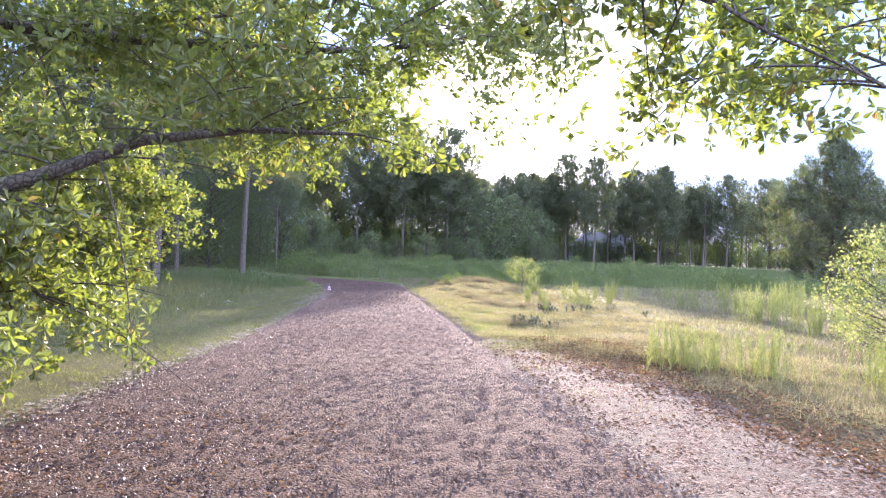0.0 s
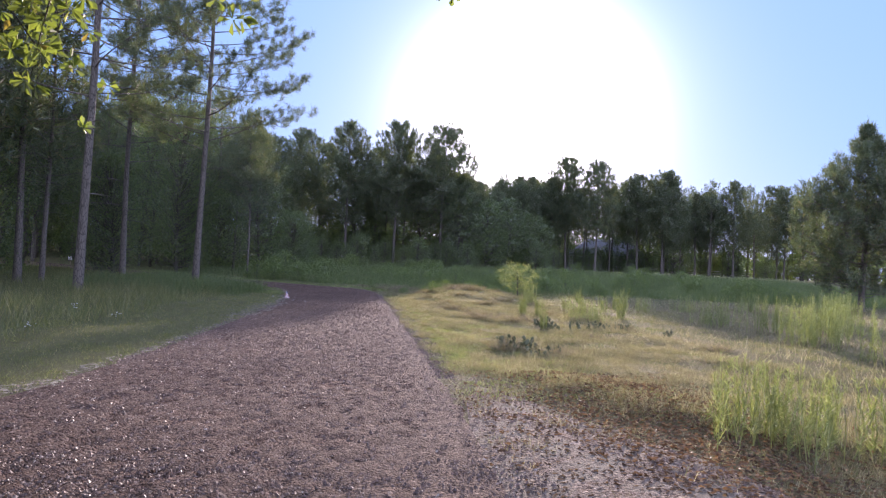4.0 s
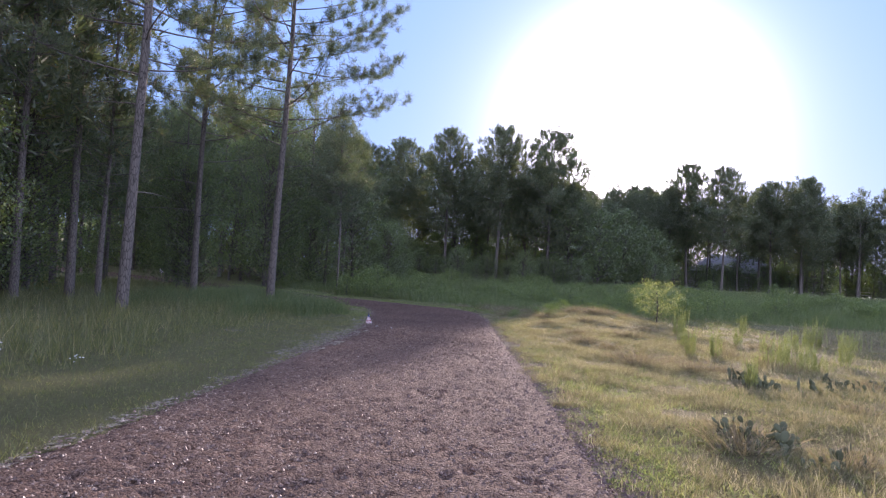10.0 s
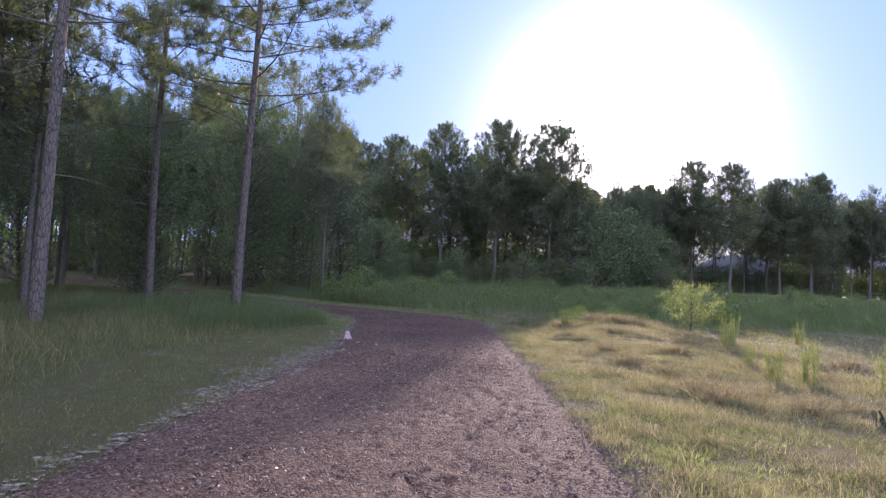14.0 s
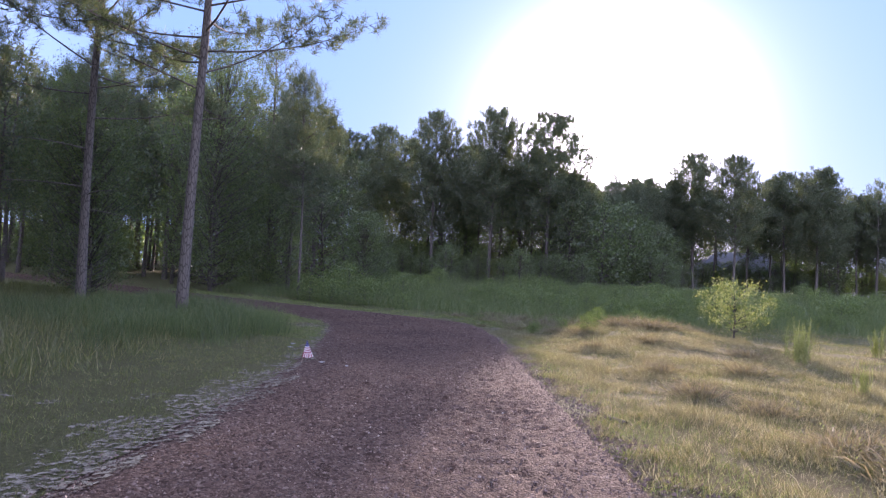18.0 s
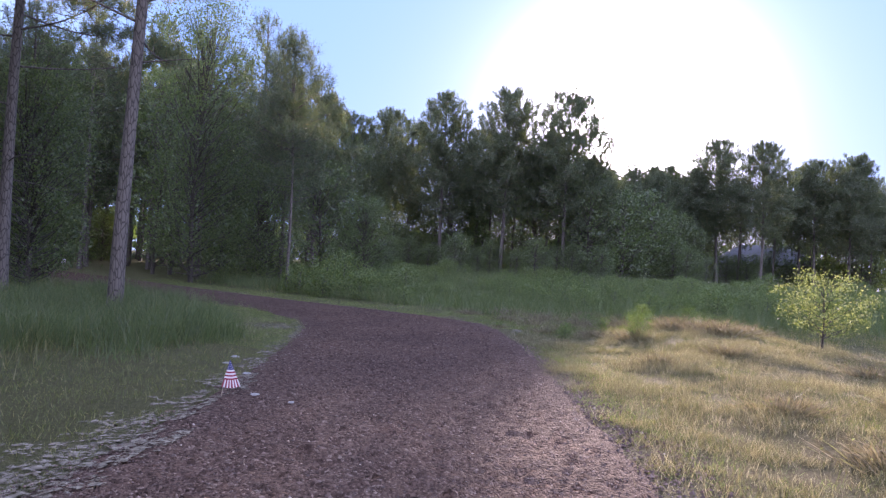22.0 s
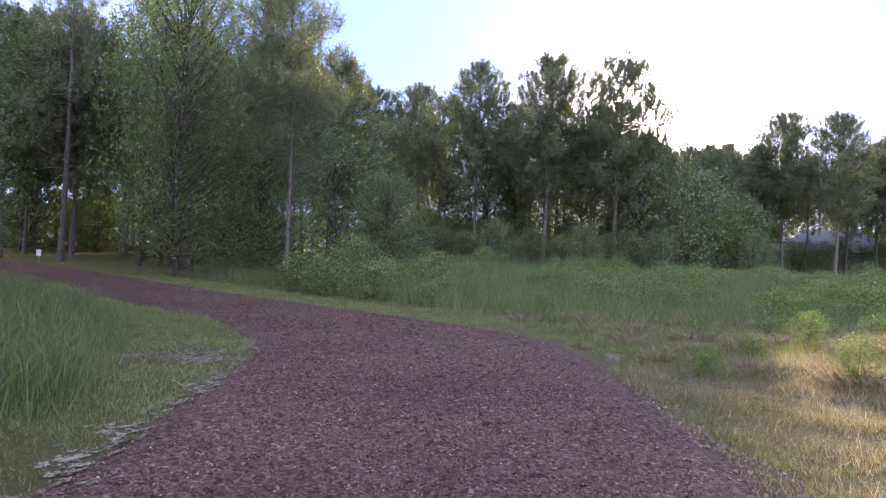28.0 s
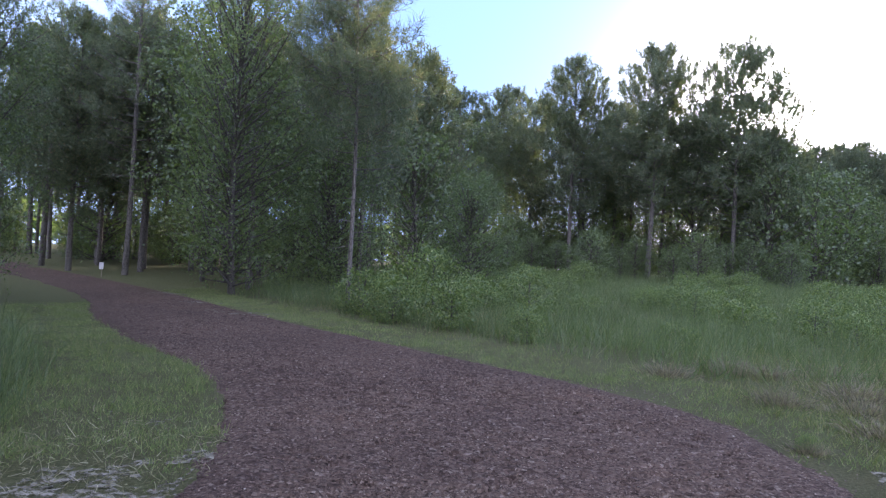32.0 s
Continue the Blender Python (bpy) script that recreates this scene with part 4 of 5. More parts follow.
x, y = scatter(5200, (0.4, 14), (36.5, 48), lambda x, y: off_track(x, y) & (edge_gap(x, y) > 0.5 + 0.3 * r.random(len(x))) & (y > 36.4 + 0.35 * x + 1.2 * r.random(len(x))), r)
turf("shady_weeds", x, y, 14, 0.1, 0.16, 0.007, 0.55, M_GRASS_GREEN, "low dull green and brown weeds beside the bend", r)

# low leafy brush
brush_kinds = [broadleaf("brush_plant", 95 + k, "low leafy green brush plant", "brush", "brush beyond the bend", stand(*at), M_BRUSH, high, 0.02, wide, 0.06, 44, 62, 0.032)
               for k, (at, high, wide) in enumerate([((-4.4, 47.2), 1.1, 0.75), ((2.5, 52.0), 0.85, 0.8), ((-3.0, 50.5), 1.5, 0.8)])]
made = 0
while made < 150:
    x, y = spot_rng.uniform(-13, 34), spot_rng.uniform(45, 76)
    if x > -1.2 * (y - 44) - 3 and edge_gap(np.array([x]), np.array([y]))[0] > 2.2 and not inside([x], [y])[0]:
        copy_thing(brush_kinds[spot_rng.randrange(3)], stand(x, y, spot_rng.uniform(0, 360), spot_rng.uniform(0.6, 1.15)))
        made += 1
made = 0
while made < 22:
    x, y = spot_rng.uniform(-22, -12), spot_rng.uniform(6, 46)
    if edge_gap(np.array([x]), np.array([y]))[0] > 2.6 and not inside([x], [y])[0]:
        copy_thing(brush_kinds[spot_rng.randrange(3)], stand(x, y, spot_rng.uniform(0, 360), spot_rng.uniform(0.5, 1.2)))
        made += 1

# ---- single plants ----
broadleaf("young_tree", 120, "small sunlit leafy young tree in the meadow", "young tree", "", stand(7.65, 37.9), M_WEED, 1.75, 0.03, 0.95, 0.3, 34, 110, 0.028)
pine(130, "young pine standing in the open meadow", "", stand(27.3, 39.4, 10), 10.1, 0.16, 0.07, 3.8, 112, 32, 30, 0.34, 0.036, dead=0, full=1.9)
pine(131, "slender young pine with a pale thin trunk beside the bend", "", stand(-8.2, 50.6, 70), 11.0, 0.05, 0.36, 1.9, 54, 22, 30, 0.36, 0.016, dead=9, full=1.0)
broadleaf("meadow_shrub", 121, "pale green shrub at the meadow's edge", "shrub", "", stand(10.2, 13.8), M_WEED, 2.6, 0.05, 1.3, 0.05, 70, 120, 0.035)


def weed_clump(seed, high, wide, stems):
    r = np.random.default_rng(seed)
    g, h = Geo(), Geo()
    for _ in range(stems):
        foot = np.append(r.normal(size=2) * wide * 0.5, -0.03)
        tall = high * (0.55 + 0.5 * r.random())
        tip = foot + np.append(r.normal(size=2) * 0.12 * tall, tall)
        mid = (foot + tip) / 2 + np.append(r.normal(size=2) * 0.03, 0)
        g.tube([foot, mid, tip], [0.006, 0.005, 0.002], 4)
        n = 70
        f = 0.12 + 0.88 * r.random(n)[:, None]
        base = foot + (tip - foot) * f
        way = unit(np.stack([r.normal(size=n), r.normal(size=n), 0.9 + 0.5 * r.random(n)], 1))
        h.add(*blades(base, way, (0.06 + 0.12 * r.random(n)) * (1.15 - 0.6 * f[:, 0]) * high / 0.9, np.full(n, 0.008), r))
    return g.mesh("stems"), h.mesh("leaves")


weed_kinds = []
for k, (x, y) in enumerate([(4.75, 12.0), (12.1, 21.4), (7.05, 32.9)]):
    ob = thing("tall_weed", "clump of tall feathery pale green weeds", "weed", "tall weeds of the meadow", stand(x, y))
    for nm, data in zip(("stalk_mass", "leaf_mass"), weed_clump(140 + k, (0.85, 1.2, 0.85)[k], (0.5, 0.7, 0.16)[k], (32, 40, 14)[k])):
        tagged(part(nm, data, M_WEED, ob), kind="stuff")
    weed_kinds.append(ob)
for x, y, k, s in [(5.1, 11.6, 0, 0.95), (5.8, 11.1, 0, 1.0), (6.9, 9.6, 0, 1.0), (7.6, 10.6, 1, 0.6), (12.6, 24.2, 1, 0.9), (11.5, 25.6, 1, 0.8), (11.4, 20.6, 0, 1.3), (11.4, 17.8, 0, 1.4), (14.2, 23.5, 1, 1.0), (15.8, 26, 1, 1.0), (9.2, 29.5, 2, 0.8),
                   (11.2, 30.5, 0, 0.7), (8.0, 30.4, 2, 0.7), (5.2, 22.4, 2, 0.7), (13.5, 32, 1, 0.7), (8.6, 26.0, 2, 0.9), (6.1, 29.2, 2, 0.6), (10.0, 35.2, 2, 0.9), (18.0, 29.0, 1, 1.0), (17.0, 33.0, 0, 1.0), (7.45, 33.9, 2, 1.15), (5.6, 26.9, 2, 0.85), (6.1, 26.7, 2, 0.9), (7.2, 26.0, 0, 0.9), (7.4, 25.0, 0, 0.7), (10.8, 31.7, 2, 1.1), (10.3, 31.2, 2, 0.9)]:
    copy_thing(weed_kinds[k], stand(x, y, spot_rng.uniform(0, 360), s))

# ---- sand, dirt and litter ----
def patch(name, points, mat, label, lift, r, rough=0.12):
    """A ragged sheet of loose ground."""
    c = np.mean(points, 0)
    ring = curve([*points, points[0]], 12)[:-1]
    turn = np.linspace(0, 2 * np.pi, len(ring), endpoint=False)[:, None]
    ring = c + (ring - c) * (1 + rough * sum(np.sin(turn * q + 6.3 * r.random()) / q**0.6 for q in (2, 3, 5, 8, 13)))
    rows = np.linspace(0, 1, 9)[1:]
    v = np.vstack([[c], *[c + (ring - c) * q for q in rows]])
    z = land(v[:, 0], v[:, 1]) + lift * np.r_[1, np.repeat(1 - rows**4 * 1.15, len(ring))]
    n = len(ring)
    a = np.arange(n)
    b = (a + 1) % n
    f = [np.stack([0 * a, 1 + a, 1 + b], 1)]
    for q in range(len(rows) - 1):
        s, t = 1 + q * n, 1 + (q + 1) * n
        f += [np.stack([s + a, t + a, t + b], 1), np.stack([s + a, t + b, s + b], 1)]
    ob = new(name, mesh_np(name, np.column_stack([v, z]), np.concatenate(f), True))
    ob.data.materials.append(mat)
    return tagged(ob, label, "bare ground", kind="structure")


r = np.random.default_rng(41)
patch("sandy_shoulder", [(2.0, -3), (2.1, 3), (1.95, 8), (1.9, 12), (2.3, 15), (3.0, 13.5), (3.9, 11), (4.5, 7), (4.9, 2), (4.8, -3)], M_DIRT, "trodden sandy shoulder with leaf crumbs", 0.045, r, 0.015)


def sand_wash(name, x, y, much, label, rise=0.0):
    """A thin sheet of sand over a grid of places, torn open where there is too little of it."""
    n, k = x.shape
    spot = np.array([noise.fractal(Vector((p * 6.6, q * 2.8, 0.0)), 0.35, 2.1, 7) + 0.9 * noise.noise(Vector((p * 2.6, q * 1.5, 7.0))) for p, q in zip(x.ravel(), y.ravel())]).reshape(n, k)
    depth = much + 0.12 + 0.6 * spot
    v = np.stack([x, y, land(x, y) + rise + 0.007 + 0.004 * np.clip(depth, 0, 1)], -1).reshape(-1, 3)
    i, j = np.meshgrid(np.arange(n - 1), np.arange(k - 1), indexing="ij")
    q = (i * k + j)
    tris = np.concatenate([np.stack([q, q + k, q + k + 1], -1).reshape(-1, 3), np.stack([q, q + k + 1, q + 1], -1).reshape(-1, 3)])
    tris = tris[depth.ravel()[tris].mean(1) > 0]
    used, back = np.unique(tris, return_inverse=True)
    ob = new(name, mesh_np(name, v[used], back.reshape(-1, 3), True))
    ob.data.materials.append(M_SAND)
    return tagged(ob, label, "sand", kind="stuff")


def sand_grid(x0, x1, y0, y1, step):
    x, y = np.meshgrid(np.arange(x0, x1, step), np.arange(y0, y1, step * 1.4), indexing="ij")
    return x + r.normal(size=x.shape) * step * 0.3, y + r.normal(size=x.shape) * step * 0.4


def edge_x(y):
    return np.interp(y, EDGE_L[:110, 1], EDGE_L[:110, 0])


x, y = sand_grid(-1.5, 0.45, 3, 37.5, 0.034)
wide = np.interp(y, (3, 7, 9, 12, 17, 20, 24, 27, 28.5, 30, 32, 35, 37.5), (0.45, 0.42, 0.38, 0.3, 0.17, 0.2, 0.42, 0.5, 0.3, 0.36, 0.26, 0.24, 0.15))
sand_wash("sand_wash", edge_x(y) + x, y, 0.1 - 0.08 * smooth((y - 29.5) / 3) + 0.32 * np.exp(-(((y - 26.0) / 2.4) ** 2)) - 0.5 * np.abs(x + wide * 0.1) / wide, "bleached pale sand washed out along the track's edge", np.clip(0.035 * x / 0.3, 0, 0.04))
for x0, y0, a, b, rise in [(-4.5, 25.5, 0.7, 0.3, 0), (-4.3, 36.4, 0.7, 0.8, 0), (-5.2, 38.2, 0.5, 0.3, 0), (-9.5, 47.2, 1.1, 0.5, 0.03), (-12.2, 49.4, 0.9, 0.4, 0.03), (-14.9, 51.8, 1.1, 0.45, 0.03), (0.95, 38.4, 0.22, 0.6, 0.008)]:
    x, y = sand_grid(x0 - a, x0 + a, y0 - b, y0 + b, 0.045)
    sand_wash("sand_spot", x, y, 0.16 - 0.6 * np.hypot((x - x0) / a, (y - y0) / b), "pale sand and straw showing through the verge grass", rise)

# loose brick chips on the track
n = 130000
yy = np.r_[2.5 + 39.5 * r.random(n - 50000) ** 1.25, 2.6 + 8.5 * r.random(50000) ** 1.4]
uu = r.random(n) * np.where(yy < 15, 1.32, 1.02) - 0.01 + r.normal(size=n) * 0.012 + (r.random(n) < 0.12) * np.abs(r.normal(size=n)) * 0.06
xx = np.interp(yy, EDGE_L[:110, 1], EDGE_L[:110, 0]) * (1 - uu) + np.interp(yy, EDGE_R[:115, 1], EDGE_R[:115, 0]) * uu
size = (0.0045 + 0.015 * r.random(n) ** 2.2) * np.interp(yy, (22, 32), (1.0, 0.6))
octa = np.array([(1, 0, -0.3), (0, 1, -0.3), (-1, 0, -0.3), (0, -1, -0.3), (0, 0, 0.55)])
v = octa[None] * (0.6 + 0.8 * r.random((n, 5, 1))) * size[:, None, None]
turn = r.random(n) * 6.3
cs, sn = np.cos(turn)[:, None], np.sin(turn)[:, None]
v = np.stack([v[..., 0] * cs - v[..., 1] * sn, v[..., 0] * sn + v[..., 1] * cs, v[..., 2]], -1) + np.stack([xx, yy, land(xx, yy) + 0.03 + size * 0.1], -1)[:, None]
faces = np.array([(0, 1, 4), (1, 2, 4), (2, 3, 4), (3, 0, 4)])
chips = new("brick_chips", mesh_np("brick_chips", v.reshape(-1, 3), (faces[None] + 5 * np.arange(n)[:, None, None]).reshape(-1, 3)))
chips.data.materials.append(M_STONE)
tagged(chips, "loose chips of crushed red brick on the track", "gravel", kind="stuff")

# crumbs of earth and brick along the crumbling margin
n = 9000
yy = r.uniform(15, 36, n)
xx = np.interp(yy, EDGE_R[:115, 1], EDGE_R[:115, 0]) - 0.12 + (0.1 + 1.1 * margin(0, yy)) * r.random(n) ** 0.8
size = 0.005 + 0.02 * r.random(n) ** 3.5
v = octa[None] * (0.6 + 0.8 * r.random((n, 5, 1))) * size[:, None, None]
v = v + np.stack([xx, yy, land(xx, yy) + size * 0.35], -1)[:, None]
crumbs = new("margin_crumbs", mesh_np("margin_crumbs", v.reshape(-1, 3), (faces[None] + 5 * np.arange(n)[:, None, None]).reshape(-1, 3)))
crumbs.data.materials.append(M_STONE)
tagged(crumbs, "crumbs of earth and brick strewn along the track's edge", "gravel", kind="stuff")

# fallen leaves
n = 19000
yy = np.r_[2.5 + 6 * r.random(n // 5) ** 1.3, 2 + 13.5 * r.random(n - n // 5)]
xx = np.r_[-4.6 + 4.2 * r.random(n // 5) ** 1.5, np.interp(yy[n // 5 :], (2, 9, 13, 21), (4.9, 4.6, 4.4, 3.4)) + r.normal(size=n - n // 5) * 0.75 - 0.25]
crumbs = r.random((5000, 2))
xx, yy = np.r_[xx, 1.9 + 2.6 * crumbs[:, 0]], np.r_[yy, 2 + 12 * crumbs[:, 1]]
n = len(xx)
ok = ~inside(xx, yy) | (r.random(n) < 0.35) | (np.arange(n) < 4800)
xx, yy, n = xx[ok], yy[ok], int(ok.sum())
base = np.stack([xx, yy, land(xx, yy) + 0.04], 1)
way = unit(np.stack([r.normal(size=n), r.normal(size=n), 0.06 * np.abs(r.normal(size=n))], 1))
litter = new("leaf_litter", mesh_np("leaf_litter", *leaves(base, way, 0.028 + 0.04 * r.random(n), 0.014 + 0.016 * r.random(n), r)))
litter.data.materials.append(M_LITTER)
tagged(litter, "brown fallen leaves on gravel and shoulder", "leaf litter", kind="stuff")

# ---- small flag on a stick ----
M_STICK, M_RED, M_WHITE, M_BLUE = plain("flag_stick", (0.25, 0.2, 0.14)), plain("flag_red", (0.24, 0.03, 0.05)), plain("flag_white", (0.6, 0.56, 0.56)), plain("flag_blue", (0.035, 0.04, 0.14))
flag = thing("stick_flag", "small striped flag draped over a leaning stick in the sand", "flag", m=pose(-2.5, 29.42, float(land(-2.5, 29.42)) - 0.05, 0, 0, 30) @ Matrix.Diagonal((0.8, 0.8, 0.97, 1)))
part("stick", Geo().tube([(-0.02, 0, -0.08), (0.03, 0, 0.2), (0.085, 0.0, 0.44)], [0.005, 0.005, 0.004], 8).mesh("stick", True), M_STICK, flag)


def cloth(s, t):
    """The drape: s runs across from 0 to 1, t down from the stick's tip; it widens downwards in soft folds."""
    s, t = np.broadcast_arrays(np.asarray(s, float), np.asarray(t, float))
    left, right = 0.085 - 0.085 * t, 0.088 + 0.145 * t
    return np.stack([left + (right - left) * s, -0.012 - 0.02 * t * np.sin(s * 3.1) + 0.006 * t * np.sin(s * 17), 0.445 - 0.275 * t - 0.012 * np.sin(s * 3.1) * t], -1)


def cloth_piece(s0, s1, t0, t1, lift=0.0):
    s, t = np.meshgrid(np.linspace(s0, s1, 9), np.linspace(t0, t1, 6), indexing="ij")
    v = cloth(s.ravel(), t.ravel()) - (0, lift, 0)
    i, j = np.meshgrid(np.arange(8), np.arange(5), indexing="ij")
    q = (i * 6 + j).ravel()
    f = np.concatenate([np.stack([q, q + 6, q + 7], 1), np.stack([q, q + 7, q + 1], 1)])
    return Geo().add(v, f).add(v + (0, 0.002, 0), f[:, ::-1])


canton = part("canton", cloth_piece(0, 1, 0.0, 0.36).mesh("canton", True), M_BLUE, flag, "dark blue corner with white dots")
for row in range(4):
    for col in range(row + 1):
        c = cloth((col + 0.5) / (row + 1), 0.1 + 0.065 * row) - (0, 0.002, 0)
        part("star", Geo().box(c - (0.003, 0.001, 0.003), c + (0.003, 0.001, 0.003)).mesh("star"), M_WHITE, canton)
for k in range(6):
    part("stripe", cloth_piece(0, 1, 0.36 + 0.06 * k, 0.42 + 0.06 * k).mesh("stripe", True), (M_WHITE, M_RED)[k % 2], flag, ("white stripe", "red stripe")[k % 2])
for k in range(12):
    part("stripe", cloth_piece(k / 12, (k + 1) / 12, 0.72, 1.0).mesh("stripe", True), (M_RED, M_WHITE)[k % 2], flag, ("red stripe", "white stripe")[k % 2])


# ---- stones, tufts and low shrubs ----
def stone(seed, size, flat):
    r = np.random.default_rng(seed)
    bm = bmesh.new()
    bmesh.ops.create_icosphere(bm, subdivisions=2, radius=size)
    for v in bm.verts:
        v.co *= 1 + 0.28 * noise.noise(v.co / size * 1.3 + Vector((seed, 0, 0)))
        v.co.z = v.co.z * flat
    m = bpy.data.meshes.new("stone")
    bm.to_mesh(m)
    bm.free()
    return m


M_PALE = earth("pale_stone", 60.0, [(0.3, (0.2, 0.19, 0.175)), (0.7, (0.42, 0.41, 0.39))], [(0.3, (0.8,) * 3), (0.7, (1.0,) * 3)], 0.004)
for k, (x, y, size, flat, mat, label) in enumerate([(-2.2, 29.55, 0.05, 0.24, M_PALE, "flat pale stone beside the flag"), (-2.7, 30.7, 0.05, 0.22, M_PALE, "flat pale stone at the track's edge"), (-3.25, 31.5, 0.06, 0.2, M_PALE, "flat pale stone at the track's edge"),
                                                    (-1.75, 29.3, 0.03, 0.4, M_PALE, "small pale stone on the track"), (-3.35, 32.05, 0.06, 0.3, M_PALE, "flat pale stone in the grass")]):
    ob = new("stone", stone(k + 1, size, flat))
    ob.data.materials.append(mat)
    ob.matrix_basis = pose(x, y, float(land(x, y)) + size * flat * 0.3 + (0.03 if inside([x], [y])[0] else 0), 0, 0, 40 * k)
    tagged(ob, label, "stone")

M_TUFT = foliage("withered_tuft", [(0.0, (0.1, 0.085, 0.06)), (0.5, (0.19, 0.16, 0.11)), (0.9, (0.3, 0.25, 0.17)), (1.0, (0.2, 0.22, 0.09))], (1.4, 1.3, 0.9), 0.42, 0.04)
r = np.random.default_rng(52)
tuft_kinds = []
for k, (x, y) in enumerate([(3.4, 18.1), (4.8, 24.0), (3.9, 27.4)]):
    ob = thing("withered_tuft", "low tuft of grey-brown withered weeds in the dry grass", "tuft", "withered tufts", stand(x, y))
    n = 420
    foot = np.stack([r.normal(size=n) * 0.15, r.normal(size=n) * 0.14, np.full(n, -0.02)], 1)
    way = unit(foot * (4.5, 4.5, 0) + np.stack([r.normal(size=n) * 0.45, r.normal(size=n) * 0.45, np.ones(n)], 1))
    tagged(part("blade_mass", mesh_np("blade_mass", *blades(foot, way, 0.1 + 0.24 * r.random(n), 0.005 + 0.006 * r.random(n), r, 0.25)), M_TUFT, ob), kind="stuff")
    low = np.stack([r.normal(size=160) * 0.24, r.normal(size=160) * 0.2, 0.02 + 0.16 * r.random(160)], 1)
    tagged(part("leaf_mass", mesh_np("leaf_mass", *flakes(low[:60], 0.006 + 0.006 * r.random(60), r)), M_WEED, ob), kind="stuff")
    tuft_kinds.append(ob)
TUFTS = [(3.7, 25.4, 1, 1.0), (4.5, 18.1, 0, 0.9), (3.9, 24.6, 1, 1.3), (5.3, 24.4, 2, 1.3), (3.6, 18.6, 0, 1.2), (8.1, 18.9, 1, 0.8), (4.2, 17.7, 2, 0.9), (4.7, 25.3, 1, 1.2), (4.0, 25.7, 0, 1.2), (3.4, 28.4, 2, 1.2),
         (3.4, 30.2, 0, 1.2), (4.9, 39.2, 1, 1.5), (5.9, 43.5, 2, 1.5), (3.3, 36.6, 0, 1.3), (2.6, 37.6, 1, 0.9), (6.6, 27.3, 2, 1.1), (7.5, 23.0, 0, 1.0), (5.9, 20.6, 1, 0.8), (2.9, 33.5, 2, 0.8), (6.2, 33.6, 0, 1.2), (4.4, 34.5, 1, 1.1),
         (4.6, 38.2, 0, 1.7), (5.2, 38.6, 1, 1.6), (5.5, 37.6, 2, 1.5), (4.9, 37.7, 0, 1.4), (1.6, 38.6, 0, 0.9), (2.3, 39.4, 1, 1.1), (3.2, 39.8, 2, 1.2), (1.5, 40.2, 1, 1.0), (2.8, 41.2, 0, 1.2), (3.9, 40.8, 2, 1.3), (0.9, 41.6, 0, 1.0), (1.9, 42.2, 2, 1.2), (3.4, 42.8, 1, 1.3), (-0.2, 43.2, 1, 1.1), (0.8, 44.0, 0, 1.2), (1.82, 19.95, 2, 0.35), (0.62, 39.5, 1, 0.5), (1.2, 43.6, 0, 1.2), (2.4, 44.6, 1, 1.4), (3.6, 44.2, 2, 1.3), (1.7, 41.4, 1, 1.1), (4.8, 44.4, 0, 1.3), (5.0, 30.6, 2, 1.2), (8.6, 30.0, 1, 1.2), (6.9, 39.8, 0, 1.4), (4.0, 40.6, 2, 1.4), (5.2, 37.2, 1, 1.5)]
for x, y, k, s in TUFTS:
    copy_thing(tuft_kinds[k], stand(x, y, spot_rng.uniform(0, 360), s))
for x, y, s in [(0.6, 39.55, 0.14), (1.95, 37.4, 0.28), (3.3, 36.6, 0.36), (2.1, 38.1, 0.25), (3.0, 38.9, 0.3), (4.2, 39.9, 0.4), (6.9, 46.8, 0.6), (7.6, 47.6, 0.7), (5.6, 40.6, 0.4), (6.2, 41.8, 0.45), (5.9, 43.6, 0.5), (3.2, 42.2, 0.35), (7.4, 43.4, 0.5), (4.8, 43.0, 0.45)]:
    copy_thing(brush_kinds[spot_rng.randrange(3)], stand(x, y, spot_rng.uniform(0, 360), s))
copy_thing(near_leafy[2], stand(-6.2, 58.5, 120, 0.72))
copy_thing(brush_kinds[2], stand(-5.6, 50.4, 20, 1.25))
copy_thing(brush_kinds[0], stand(-6.5, 50.8, 80, 1.3))

for x, y, s, k in [(30.2, 104.0, 0.5, 2), (33.6, 105.5, 0.2, 2), (36.4, 106.0, 0.5, 2), (38.4, 105.2, 0.42, 2), (40.6, 106.5, 0.56, 2), (43.4, 106.0, 0.5, 2), (45.8, 107.0, 0.4, 1), (31.6, 98.5, 0.3, 2), (37.6, 101.0, 0.3, 2), (42.0, 102.5, 0.36, 2), (39.4, 104.4, 0.55, 2), (42.3, 105.2, 0.6, 2), (35.0, 107.2, 0.42, 2), (34.4, 104.6, 0.5, 2), (41.5, 104.0, 0.5, 2), (37.4, 104.2, 0.5, 2), (44.6, 105.2, 0.55, 2), (31.6, 106.0, 0.5, 2), (33.0, 108.0, 0.55, 2), (32.3, 103.6, 0.42, 2), (35.6, 105.4, 0.5, 1), (34.0, 106.2, 0.55, 2), (31.2, 118.5, 0.85, 2), (33.6, 119.5, 0.9, 2), (36.2, 119.8, 0.9, 2), (39.6, 119.4, 0.9, 2), (43.0, 119.6, 0.9, 2), (46.4, 118.4, 0.85, 2)]:
    copy_thing(leafy_kinds[k], stand(x, y, 40 * x, s))
